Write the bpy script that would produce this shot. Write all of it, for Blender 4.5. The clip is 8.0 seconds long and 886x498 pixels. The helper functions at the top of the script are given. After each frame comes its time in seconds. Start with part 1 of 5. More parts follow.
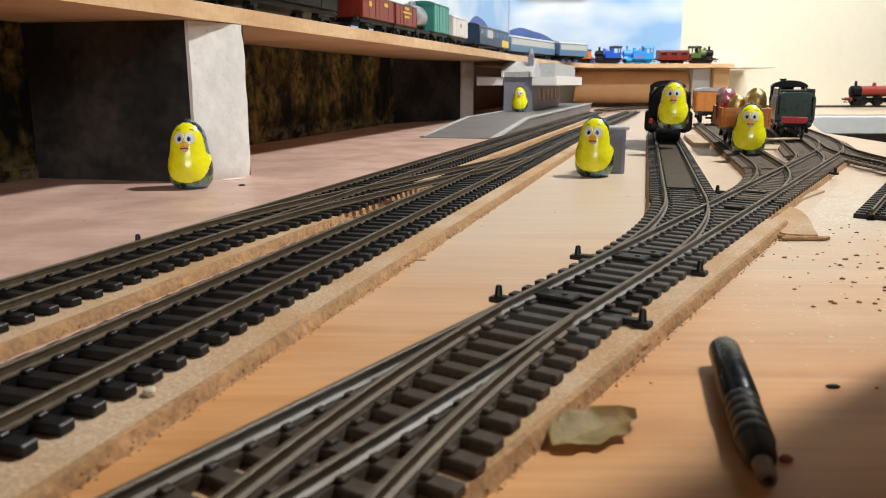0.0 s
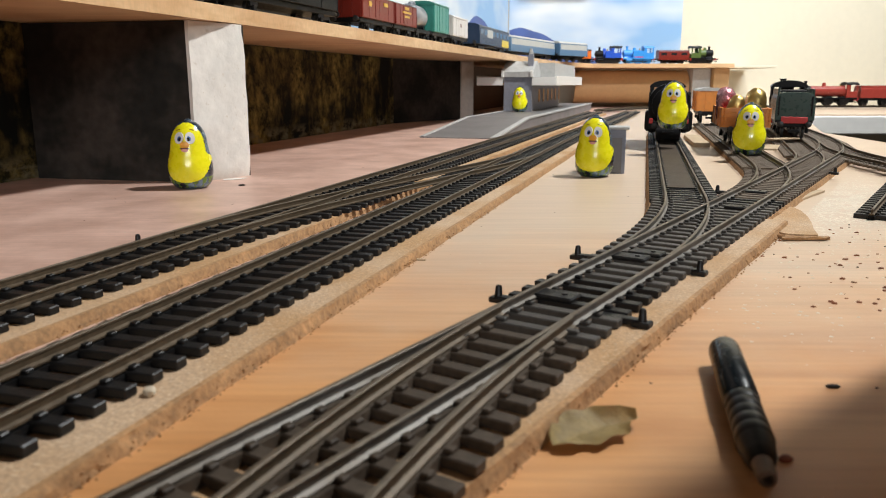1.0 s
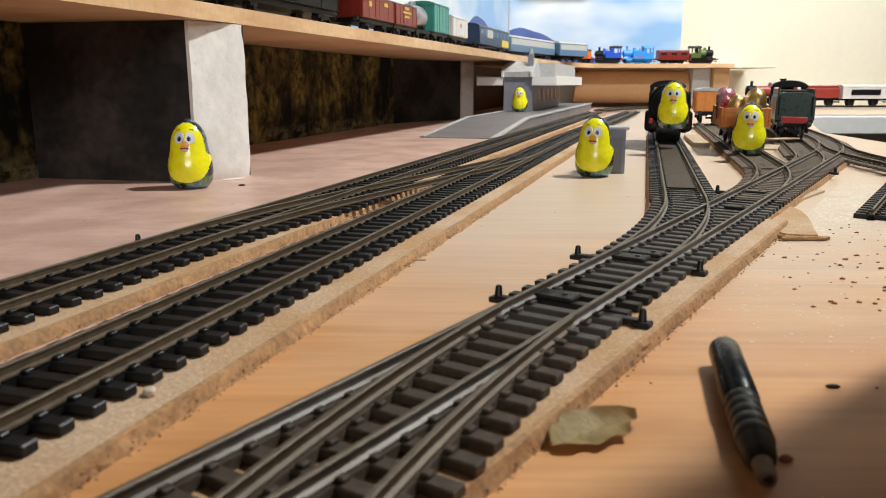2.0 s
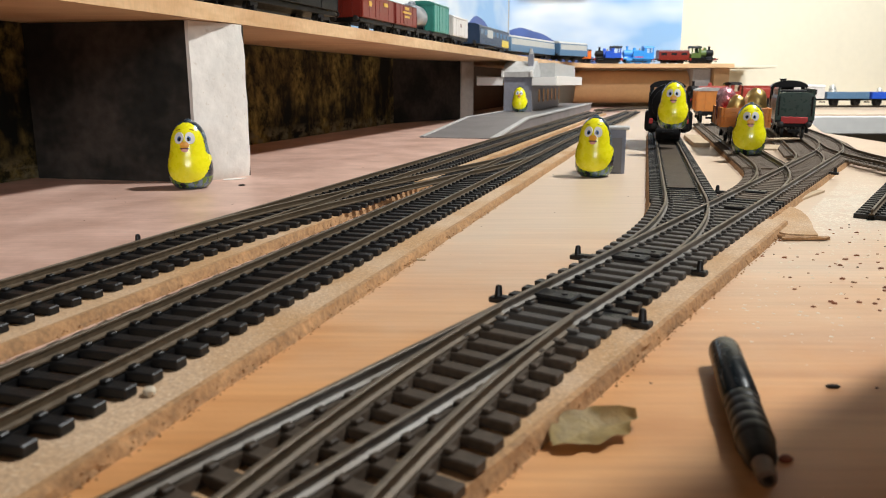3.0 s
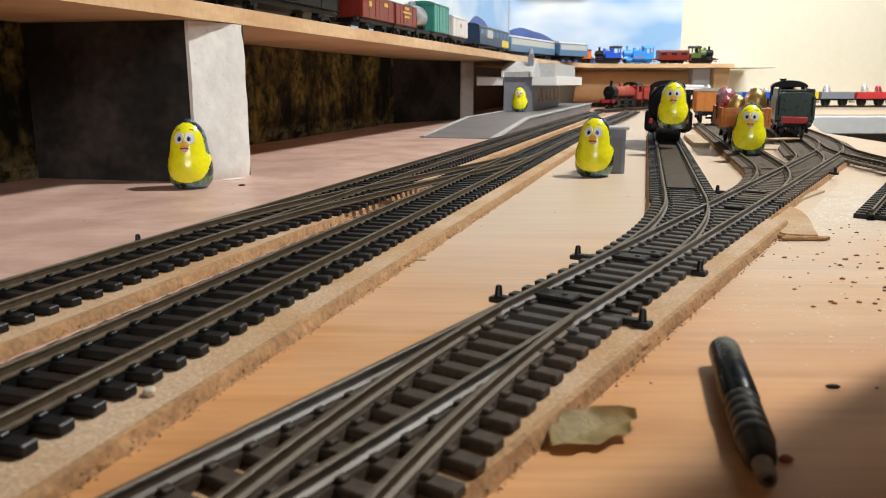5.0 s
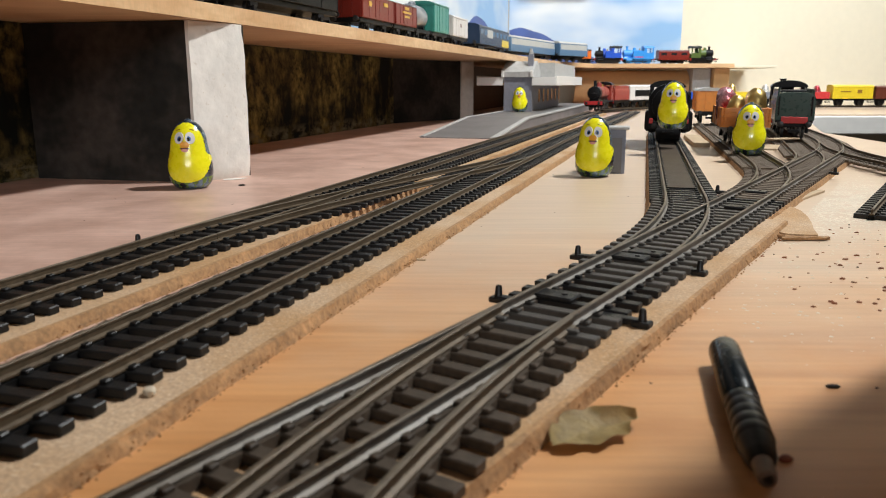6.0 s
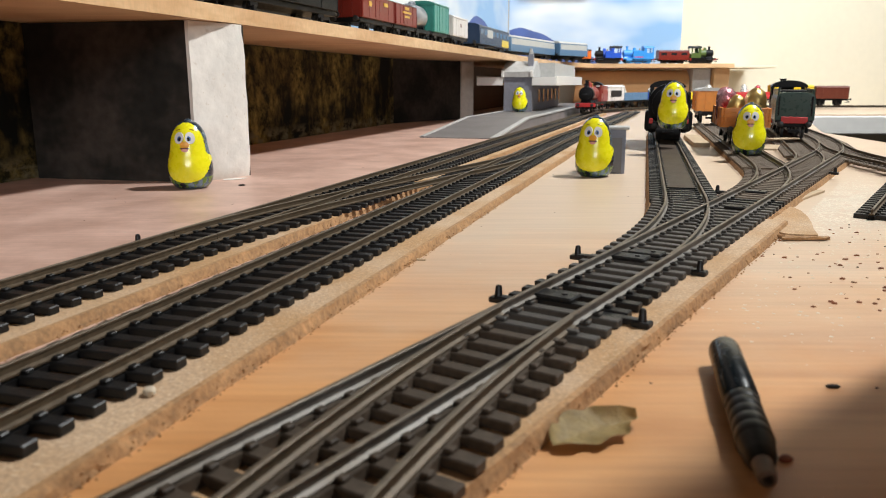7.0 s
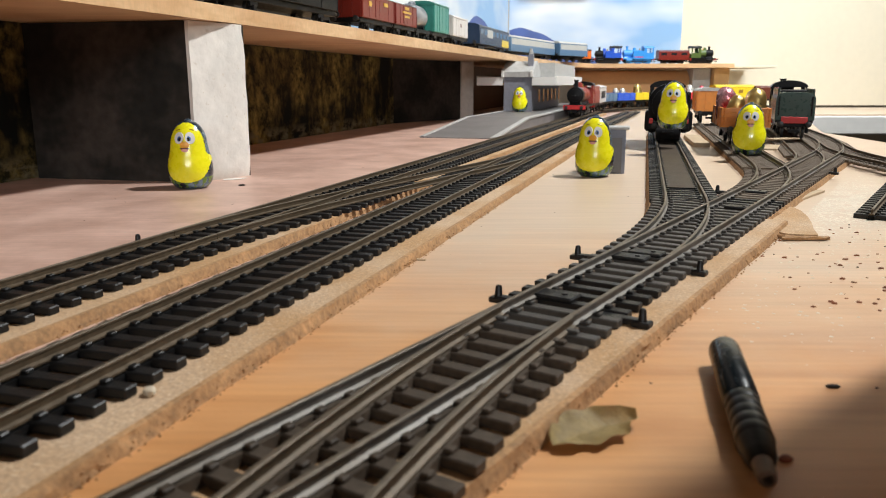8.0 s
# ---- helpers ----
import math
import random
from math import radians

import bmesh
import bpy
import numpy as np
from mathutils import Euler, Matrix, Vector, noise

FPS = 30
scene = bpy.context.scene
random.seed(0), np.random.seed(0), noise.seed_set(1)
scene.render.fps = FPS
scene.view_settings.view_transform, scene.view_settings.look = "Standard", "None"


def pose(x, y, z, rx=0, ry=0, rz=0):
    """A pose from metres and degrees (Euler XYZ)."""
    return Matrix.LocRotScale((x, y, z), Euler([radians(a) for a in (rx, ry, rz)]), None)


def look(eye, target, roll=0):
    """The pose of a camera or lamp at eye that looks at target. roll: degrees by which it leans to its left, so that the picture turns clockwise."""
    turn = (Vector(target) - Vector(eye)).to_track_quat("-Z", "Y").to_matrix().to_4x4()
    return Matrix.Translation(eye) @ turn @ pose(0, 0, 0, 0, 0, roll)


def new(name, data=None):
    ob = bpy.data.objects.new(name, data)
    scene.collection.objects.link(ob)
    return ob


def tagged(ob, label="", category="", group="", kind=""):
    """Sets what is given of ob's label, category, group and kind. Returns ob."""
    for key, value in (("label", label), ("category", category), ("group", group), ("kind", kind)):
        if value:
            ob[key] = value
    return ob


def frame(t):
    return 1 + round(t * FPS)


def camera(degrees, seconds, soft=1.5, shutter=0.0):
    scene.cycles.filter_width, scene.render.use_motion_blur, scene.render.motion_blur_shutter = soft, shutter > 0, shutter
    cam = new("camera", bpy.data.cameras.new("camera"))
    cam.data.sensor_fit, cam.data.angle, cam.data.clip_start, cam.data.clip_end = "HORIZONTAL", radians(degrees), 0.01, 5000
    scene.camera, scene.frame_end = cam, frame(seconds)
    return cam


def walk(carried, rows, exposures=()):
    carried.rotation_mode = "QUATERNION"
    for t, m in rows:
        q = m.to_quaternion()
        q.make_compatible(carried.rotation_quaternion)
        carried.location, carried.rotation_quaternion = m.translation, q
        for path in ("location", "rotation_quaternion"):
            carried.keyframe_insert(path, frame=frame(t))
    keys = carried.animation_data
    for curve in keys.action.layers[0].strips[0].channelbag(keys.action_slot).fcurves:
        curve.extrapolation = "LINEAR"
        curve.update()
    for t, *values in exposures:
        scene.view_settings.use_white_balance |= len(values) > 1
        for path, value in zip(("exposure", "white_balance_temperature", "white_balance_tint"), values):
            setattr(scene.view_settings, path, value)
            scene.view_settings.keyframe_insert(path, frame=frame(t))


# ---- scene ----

# Lengths below are in millimetres; MM turns them into metres.
MM = 0.001
cam = camera(60.5, 8.0, soft=1.0)
cam.data.dof.use_dof, cam.data.dof.focus_distance, cam.data.dof.aperture_fstop = True, 0.36, 44.0
EYE = pose(0, 0, 54.5 * MM, 90 - 12.3, 0, 0)
walk(cam, [(0.0, EYE), (8.0, EYE)], exposures=[(0.0, 0.35), (1.5, 0.33), (3.0, 0.39), (4.5, 0.38), (6.0, 0.29), (7.0, 0.40), (8.0, 0.39)])

# ---- light ----
world = bpy.data.worlds.new("room_air")
scene.world = world
world.use_nodes = True
world.node_tree.nodes["Background"].inputs[0].default_value = (0.97, 0.97, 1.0, 1)
world.node_tree.nodes["Background"].inputs[1].default_value = 0.03


def area_lamp(name, eye, target, sx, sy, watts, colour, spread=180.0):
    data = bpy.data.lights.new(name, "AREA")
    data.shape, data.size, data.size_y, data.energy, data.color, data.spread = "RECTANGLE", sx, sy, watts, colour, radians(spread)
    ob = new(name, data)
    ob.matrix_basis = look(eye, target)
    return ob


area_lamp("ceiling_lamp", (0.95, 1.25, 1.15), (0.65, 1.75, 0.0), 0.9, 0.16, 7.0, (0.92, 0.97, 1.0), 100.0)
area_lamp("ceiling_lamp", (0.60, 0.52, 0.92), (0.0, 0.45, 0.0), 0.07, 0.07, 12.4, (0.97, 0.985, 0.975))
# daylight through the window behind the camera
area_lamp("window_daylight", (0.0, -1.22, 0.42), (0.0, 0.5, 0.10), 0.74, 0.24, 7.5, (0.93, 0.97, 1.0))

# ---- materials ----
MATS = {}


def shade(name, base, rough=0.6, metal=0.0, vary=0.15, fine=400.0, coarse=40.0, bump=0.2, bump_scale=900.0, coat=0.0, second=None, spots=None, spec=0.5):
    """A surface with colour that drifts at two scales and a fine relief. second: a colour that comes in patches; spots: (colour, scale, share)."""
    if name in MATS:
        return MATS[name]
    m = bpy.data.materials.new(name)
    m.use_nodes = True
    nt = m.node_tree
    b = nt.nodes["Principled BSDF"]
    b.inputs["Roughness"].default_value, b.inputs["Metallic"].default_value = rough, metal
    b.inputs["Coat Weight"].default_value = coat
    b.inputs["Specular IOR Level"].default_value = spec
    b.inputs["Coat Roughness"].default_value = 0.12
    tc = nt.nodes.new("ShaderNodeTexCoord")
    src = tc.outputs["Object"]

    def noise_at(scale, detail=4.0):
        n = nt.nodes.new("ShaderNodeTexNoise")
        n.inputs["Scale"].default_value, n.inputs["Detail"].default_value = scale, detail
        nt.links.new(src, n.inputs["Vector"])
        return n

    def ramp(fac, lo, hi, a, c):
        r = nt.nodes.new("ShaderNodeMapRange")
        r.inputs[1].default_value, r.inputs[2].default_value, r.inputs[3].default_value, r.inputs[4].default_value = lo, hi, a, c
        nt.links.new(fac, r.inputs[0])
        return r.outputs[0]

    def mix(kind, fac, a, c):
        x = nt.nodes.new("ShaderNodeMix")
        x.data_type, x.blend_type = "RGBA", kind
        for sock, val in ((x.inputs[0], fac), (x.inputs[6], a), (x.inputs[7], c)):
            if isinstance(val, (int, float, tuple)):
                sock.default_value = val if not isinstance(val, tuple) else (*val[:3], 1)
            else:
                nt.links.new(val, sock)
        return x.outputs[2]

    n1, n2 = noise_at(fine), noise_at(coarse)
    col = tuple(base)
    if second:
        col = mix("MIX", ramp(n2.outputs[0], 0.42, 0.6, 0, 1), col, tuple(second))
    dark = tuple(1 - vary for _ in range(3))
    col = mix("MULTIPLY", ramp(n1.outputs[0], 0.3, 0.7, 1, 0), col, dark)
    col = mix("MULTIPLY", ramp(n2.outputs[0], 0.3, 0.7, 0.7, 0), col, dark)
    if spots:
        n3 = noise_at(spots[1], 2.0)
        col = mix("MIX", ramp(n3.outputs[0], 1 - spots[2] - 0.04, 1 - spots[2] + 0.02, 0, spots[3] if len(spots) > 3 else 0.85), col, tuple(spots[0]))
    nt.links.new(col, b.inputs["Base Color"])
    nt.links.new(ramp(n1.outputs[0], 0.2, 0.8, max(0.02, rough - 0.1), min(1, rough + 0.1)), b.inputs["Roughness"])
    if bump:
        nb = noise_at(bump_scale)
        bp = nt.nodes.new("ShaderNodeBump")
        bp.inputs["Strength"].default_value, bp.inputs["Distance"].default_value = bump, 0.0004
        nt.links.new(nb.outputs[0], bp.inputs["Height"])
        nt.links.new(bp.outputs[0], b.inputs["Normal"])
    MATS[name] = m
    return m


def plywood(name, pale, dark, stretch=(1, 1, 1), turn=0.0, pink=None, dust_glare=None):
    """Plywood: long grain lines, slow colour drift. pink: the light's pink cast, painted in and fading out on one side.
    """
    m = bpy.data.materials.new(name)
    m.use_nodes = True
    nt = m.node_tree
    b = nt.nodes["Principled BSDF"]
    tc = nt.nodes.new("ShaderNodeTexCoord")
    mp = nt.nodes.new("ShaderNodeMapping")
    mp.inputs["Rotation"].default_value = (0, 0, radians(turn))
    mp.inputs["Scale"].default_value = stretch
    nt.links.new(tc.outputs["Object"], mp.inputs[0])
    n1 = nt.nodes.new("ShaderNodeTexNoise")
    n1.inputs["Scale"].default_value, n1.inputs["Detail"].default_value, n1.inputs["Distortion"].default_value = 30, 8, 0.6
    nt.links.new(mp.outputs[0], n1.inputs["Vector"])
    n2 = nt.nodes.new("ShaderNodeTexNoise")
    n2.inputs["Scale"].default_value, n2.inputs["Detail"].default_value = 11, 6
    nt.links.new(tc.outputs["Object"], n2.inputs["Vector"])
    n3 = nt.nodes.new("ShaderNodeTexNoise")
    n3.inputs["Scale"].default_value, n3.inputs["Detail"].default_value = 900, 3
    nt.links.new(tc.outputs["Object"], n3.inputs["Vector"])
    r = nt.nodes.new("ShaderNodeValToRGB")
    r.color_ramp.elements[0].position, r.color_ramp.elements[1].position = 0.28, 0.72
    r.color_ramp.elements[0].color, r.color_ramp.elements[1].color = (*dark, 1), (*pale, 1)
    nt.links.new(n1.outputs[0], r.inputs[0])
    col = r.outputs[0]
    x = nt.nodes.new("ShaderNodeMix")
    x.data_type, x.blend_type = "RGBA", "MULTIPLY"
    x.inputs[0].default_value = 0.55
    nt.links.new(col, x.inputs[6])
    r2 = nt.nodes.new("ShaderNodeValToRGB")
    r2.color_ramp.elements[0].position, r2.color_ramp.elements[1].position = 0.36, 0.60
    r2.color_ramp.elements[0].color, r2.color_ramp.elements[1].color = (0.66, 0.50, 0.36, 1), (0.96, 0.95, 0.93, 1)
    nt.links.new(n2.outputs[0], r2.inputs[0])
    nt.links.new(r2.outputs[0], x.inputs[7])
    hs = nt.nodes.new("ShaderNodeHueSaturation")
    hs.inputs["Saturation"].default_value, hs.inputs["Value"].default_value = 1.0, 1.12
    nt.links.new(x.outputs[2], hs.inputs["Color"])
    col = hs.outputs[0]
    if dust_glare:
        # paler light beyond the near end, put into the colour along with plaster dust
        sp = nt.nodes.new("ShaderNodeSeparateXYZ")
        nt.links.new(tc.outputs["Object"], sp.inputs[0])
        nd = nt.nodes.new("ShaderNodeTexNoise")
        nd.inputs["Scale"].default_value, nd.inputs["Detail"].default_value, nd.inputs["Roughness"].default_value = 14, 6, 0.62
        nt.links.new(tc.outputs["Object"], nd.inputs["Vector"])
        ad = nt.nodes.new("ShaderNodeMath")
        ad.operation = "MULTIPLY_ADD"
        ad.inputs[1].default_value = 0.22
        nt.links.new(nd.outputs[0], ad.inputs[0])
        nt.links.new(sp.outputs[1], ad.inputs[2])
        dr = nt.nodes.new("ShaderNodeMapRange")
        for k, v in ((1, 0.23), (2, 0.39), (3, 0.0), (4, 0.85)):
            dr.inputs[k].default_value = v
        nt.links.new(ad.outputs[0], dr.inputs[0])
        xd = nt.nodes.new("ShaderNodeMix")
        xd.data_type = "RGBA"
        nt.links.new(dr.outputs[0], xd.inputs[0])
        nt.links.new(col, xd.inputs[6])
        xd.inputs[7].default_value = (*dust_glare, 1)
        col = xd.outputs[2]
    if pink:
        # pink cast of the light by the shelf, put into the colour
        sep = nt.nodes.new("ShaderNodeSeparateXYZ")
        mp2 = nt.nodes.new("ShaderNodeMapping")
        mp2.inputs["Rotation"].default_value = (0, 0, radians(17.2))
        nt.links.new(tc.outputs["Object"], mp2.inputs[0])
        nt.links.new(mp2.outputs[0], sep.inputs[0])
        rg = nt.nodes.new("ShaderNodeMapRange")
        for k, v in ((1, -0.130), (2, -0.075), (3, 1.0), (4, 0.0)):
            rg.inputs[k].default_value = v
        nt.links.new(sep.outputs[0], rg.inputs[0])
        x2 = nt.nodes.new("ShaderNodeMix")
        x2.data_type = "RGBA"
        nt.links.new(rg.outputs[0], x2.inputs[0])
        nt.links.new(col, x2.inputs[6])
        n4 = nt.nodes.new("ShaderNodeTexNoise")
        n4.inputs["Scale"].default_value, n4.inputs["Detail"].default_value, n4.inputs["Roughness"].default_value = 26, 7, 0.65
        nt.links.new(tc.outputs["Object"], n4.inputs["Vector"])
        r4 = nt.nodes.new("ShaderNodeValToRGB")
        r4.color_ramp.elements[0].position, r4.color_ramp.elements[1].position = 0.32, 0.66
        r4.color_ramp.elements[0].color = (pink[0] * 0.72, pink[1] * 0.70, pink[2] * 0.68, 1)
        r4.color_ramp.elements[1].color = (pink[0] * 1.12, pink[1] * 1.18, pink[2] * 1.2, 1)
        nt.links.new(n4.outputs[0], r4.inputs[0])
        nt.links.new(r4.outputs[0], x2.inputs[7])
        col = x2.outputs[2]
    mp5 = nt.nodes.new("ShaderNodeMapping")
    mp5.inputs["Rotation"].default_value = (0, 0, radians(turn))
    mp5.inputs["Scale"].default_value = (22, 520, 200)
    nt.links.new(tc.outputs["Object"], mp5.inputs[0])
    n5 = nt.nodes.new("ShaderNodeTexNoise")
    n5.inputs["Scale"].default_value, n5.inputs["Detail"].default_value = 1.0, 5
    nt.links.new(mp5.outputs[0], n5.inputs["Vector"])
    r5 = nt.nodes.new("ShaderNodeMapRange")
    for k, v in ((1, 0.38), (2, 0.62), (3, 0.94), (4, 1.03)):
        r5.inputs[k].default_value = v
    nt.links.new(n5.outputs[0], r5.inputs[0])
    x5 = nt.nodes.new("ShaderNodeVectorMath")
    x5.operation = "SCALE"
    nt.links.new(col, x5.inputs[0])
    nt.links.new(r5.outputs[0], x5.inputs["Scale"])
    nt.links.new(x5.outputs[0], b.inputs["Base Color"])
    b.inputs["Roughness"].default_value = 0.43
    bp = nt.nodes.new("ShaderNodeBump")
    bp.inputs["Strength"].default_value, bp.inputs["Distance"].default_value = 0.12, 0.0003
    nt.links.new(n3.outputs[0], bp.inputs["Height"])
    nt.links.new(bp.outputs[0], b.inputs["Normal"])
    return m


BOARD = plywood("plywood_board", (0.68, 0.37, 0.165), (0.46, 0.215, 0.075), (0.35, 2.4, 1), 4, pink=(0.60, 0.385, 0.31), dust_glare=(0.57, 0.46, 0.35))
SHELF = plywood("plywood_shelf", (0.72, 0.50, 0.29), (0.60, 0.38, 0.20), (0.4, 2, 6), 17)
CORK = shade("cork", (0.62, 0.37, 0.175), 0.88, vary=0.36, fine=1500, coarse=22, bump=0.45, bump_scale=1600, second=(0.63, 0.44, 0.28), spots=((0.78, 0.64, 0.48), 1300, 0.36, 0.3))
EDGECORK = shade("broken_cork", (0.55, 0.31, 0.14), 0.85, vary=0.45, fine=700, coarse=120, bump=0.6, bump_scale=900)
SLEEPER = shade("sleeper_plastic", (0.011, 0.011, 0.012), 0.42, spec=0.36, vary=0.4, fine=600, coarse=60, bump=0.25, bump_scale=1500)
DUSTY = shade("dusty_plastic", (0.088, 0.066, 0.048), 0.6, spec=0.22, vary=0.4, fine=600, coarse=60, bump=0.25, bump_scale=1500)
# grey lifted for the sheen on these sleepers as well as their dust
SHEENDUST = shade("dust_sheen_plastic", (0.080, 0.073, 0.066), 0.5, vary=0.4, fine=600, coarse=60, bump=0.25, bump_scale=1500, spec=0.4)
RAIL = shade("rail_steel", (0.135, 0.098, 0.062), 0.46, metal=0.25, spec=0.35, vary=0.35, fine=500, coarse=50, bump=0.1)
RAILGREY = shade("worn_grey_rail", (0.24, 0.22, 0.195), 0.5, metal=0.3, vary=0.35, fine=500, coarse=40, bump=0.1, second=(0.13, 0.105, 0.08))
RAILTOP = shade("rubbed_rail_top", (0.20, 0.165, 0.12), 0.5, metal=0.4, vary=0.35, fine=420, coarse=35, bump=0.12, second=(0.15, 0.115, 0.08))
# the darker spots stand in for shade in small pits
PLASTER = shade("white_plaster", (0.80, 0.76, 0.70), 0.8, vary=0.14, fine=140, coarse=25, bump=1.0, bump_scale=240, spots=((0.62, 0.56, 0.48), 330, 0.30))
DARKPLY = shade("black_brown_paint", (0.030, 0.028, 0.024), 0.75, spec=0.12, second=(0.060, 0.050, 0.042), vary=0.4, fine=160, coarse=20, bump=0.4, bump_scale=300)
CREAM = shade("cream_wall_paint", (0.80, 0.73, 0.57), 0.7, vary=0.04, fine=60, coarse=4, bump=0.1, bump_scale=200)
WHITEWOOD = shade("white_gloss_paint", (0.80, 0.78, 0.74), 0.45, vary=0.05, fine=80, coarse=10, bump=0.1)
# walls out of view and the ceiling are kept dark to cut bounced light
DIMWALL = shade("dark_unseen_wall", (0.16, 0.11, 0.075), 0.75, vary=0.3, fine=60, coarse=6, bump=0.2, bump_scale=120)
CEILING = shade("ceiling_paint", (0.16, 0.14, 0.12), 0.8, vary=0.03, fine=50, coarse=5, bump=0.05)
FLOORM = shade("room_floor", (0.12, 0.11, 0.10), 0.7, vary=0.2, fine=60, coarse=6, bump=0.1)
CARD = shade("brown_card", (0.56, 0.33, 0.15), 0.7, vary=0.1, fine=150, coarse=15, bump=0.15)
GREYPL = shade("grey_platform_plastic", (0.22, 0.205, 0.20), 0.6, second=(0.17, 0.16, 0.155), vary=0.2, fine=200, coarse=25, bump=0.2)
PALEGREY = shade("pale_grey_card", (0.50, 0.49, 0.47), 0.65, vary=0.15, fine=200, coarse=25, bump=0.2)
BLUEGREY = shade("blue_grey_wall", (0.25, 0.255, 0.30), 0.6, vary=0.2, fine=200, coarse=25, bump=0.2)
BLACK = shade("black_plastic", (0.009, 0.009, 0.010), 0.4, spec=0.12, vary=0.2, bump=0.08)
WHEELM = shade("blackened_wheel", (0.03, 0.03, 0.032), 0.4, metal=0.4, vary=0.3, bump=0.1)


def paint(name, base, rough=0.35, metal=0.0, vary=0.12, coat=0.04):
    return shade(name, base, rough, metal, vary, fine=300, coarse=60, bump=0.05, coat=coat, spec=0.4)


# ---- mesh helpers ----
def box(bm, x0, x1, y0, y1, z0, z1, bev=0.0):
    vs = [bm.verts.new((x, y, z)) for z in (z0, z1) for y in (y0, y1) for x in (x0, x1)]
    fs = [bm.faces.new([vs[i] for i in q]) for q in ((0, 2, 3, 1), (4, 5, 7, 6), (0, 1, 5, 4), (2, 6, 7, 3), (0, 4, 6, 2), (1, 3, 7, 5))]
    if bev:
        es = {e for f in fs for e in f.edges}
        bmesh.ops.bevel(bm, geom=list(es), offset=bev, segments=1, profile=0.5, affect="EDGES")
    return bm


def prism(bm, outline, z0, z1):
    """An upright prism over a counter-clockwise outline in x, y."""
    lo = [bm.verts.new((x, y, z0)) for x, y in outline]
    hi = [bm.verts.new((x, y, z1)) for x, y in outline]
    n = len(outline)
    bm.faces.new(lo[::-1])
    bm.faces.new(hi)
    for i in range(n):
        bm.faces.new((lo[i], lo[(i + 1) % n], hi[(i + 1) % n], hi[i]))
    return bm


def profile_x(bm, outline, x0, x1):
    """A solid with the outline (y, z) drawn out along x."""
    a = [bm.verts.new((x0, y, z)) for y, z in outline]
    b = [bm.verts.new((x1, y, z)) for y, z in outline]
    n = len(outline)
    bm.faces.new(a)
    bm.faces.new(b[::-1])
    for i in range(n):
        bm.faces.new((a[i], b[i], b[(i + 1) % n], a[(i + 1) % n]))
    return bm


def lathe(bm, prof, seg=24, m=Matrix()):
    """Turn the profile (r, z) round z."""
    rings = []
    for r, z in prof:
        if r < 1e-6:
            rings.append([bm.verts.new(m @ Vector((0, 0, z)))])
        else:
            rings.append([bm.verts.new(m @ Vector((r * math.cos(2 * math.pi * i / seg), r * math.sin(2 * math.pi * i / seg), z))) for i in range(seg)])
    for a, b in zip(rings, rings[1:]):
        for i in range(seg):
            j = (i + 1) % seg
            q = [a[i % len(a)], a[j % len(a)], b[j % len(b)], b[i % len(b)]]
            q = [v for k, v in enumerate(q) if v not in q[:k]]
            if len(q) > 2:
                bm.faces.new(q)
    for ring, flip in ((rings[0], True), (rings[-1], False)):
        if len(ring) > 1:
            bm.faces.new(ring[::-1] if flip else ring)
    return bm


ALONG_X = Matrix.Rotation(math.pi / 2, 4, "Y")
ALONG_Y = Matrix.Rotation(-math.pi / 2, 4, "X")


def cyl(bm, x, y, z, r, length, axis="z", seg=16):
    """A cylinder from the point (x, y, z) along an axis."""
    turn = {"x": ALONG_X, "y": ALONG_Y, "z": Matrix()}[axis]
    return lathe(bm, [(r, 0), (r, length)], seg, Matrix.Translation((x, y, z)) @ turn)


def finish(bm, name, smooth=False):
    bmesh.ops.recalc_face_normals(bm, faces=bm.faces)
    bmesh.ops.scale(bm, vec=(MM, MM, MM), verts=bm.verts)
    me = bpy.data.meshes.new(name)
    if smooth:
        for f in bm.faces:
            f.smooth = True
        for e in bm.edges:
            if len(e.link_faces) == 2 and e.calc_face_angle(0) > 0.6:
                e.smooth = False
    bm.to_mesh(me)
    bm.free()
    return me


def part(name, bm, material, parent=None, label="", smooth=False, at=None):
    """Link a bmesh in millimetres as one mesh under a thing."""
    ob = new(name, finish(bm, name, smooth))
    ob.data.materials.append(material)
    ob.parent = parent
    if at:
        ob.matrix_basis = at
    if label:
        tagged(ob, label)
    return ob


def share(name, mesh, parent, m):
    ob = new(name, mesh)
    ob.parent = parent
    ob.matrix_basis = m
    return ob


def thing(name, label, category, x=0, y=0, z=0, rz=0, group="", kind=""):
    ob = new(name)
    ob.empty_display_size = 0.01
    ob.matrix_basis = pose(x * MM, y * MM, z * MM, 0, 0, rz)
    return tagged(ob, label, category, group, kind)


def solid(name, bm, material, label, category="", kind="", smooth=False, group=""):
    """A top-level thing of one mesh."""
    return tagged(part(name, bm, material, None, "", smooth), label, category, group, kind)


# ---- the structure: board, walls, shelves ----
def wall_x(y):
    return -250 + (y - 415) * 0.273


def shelf_x(y):
    return -115 + (y - 466) * 0.311


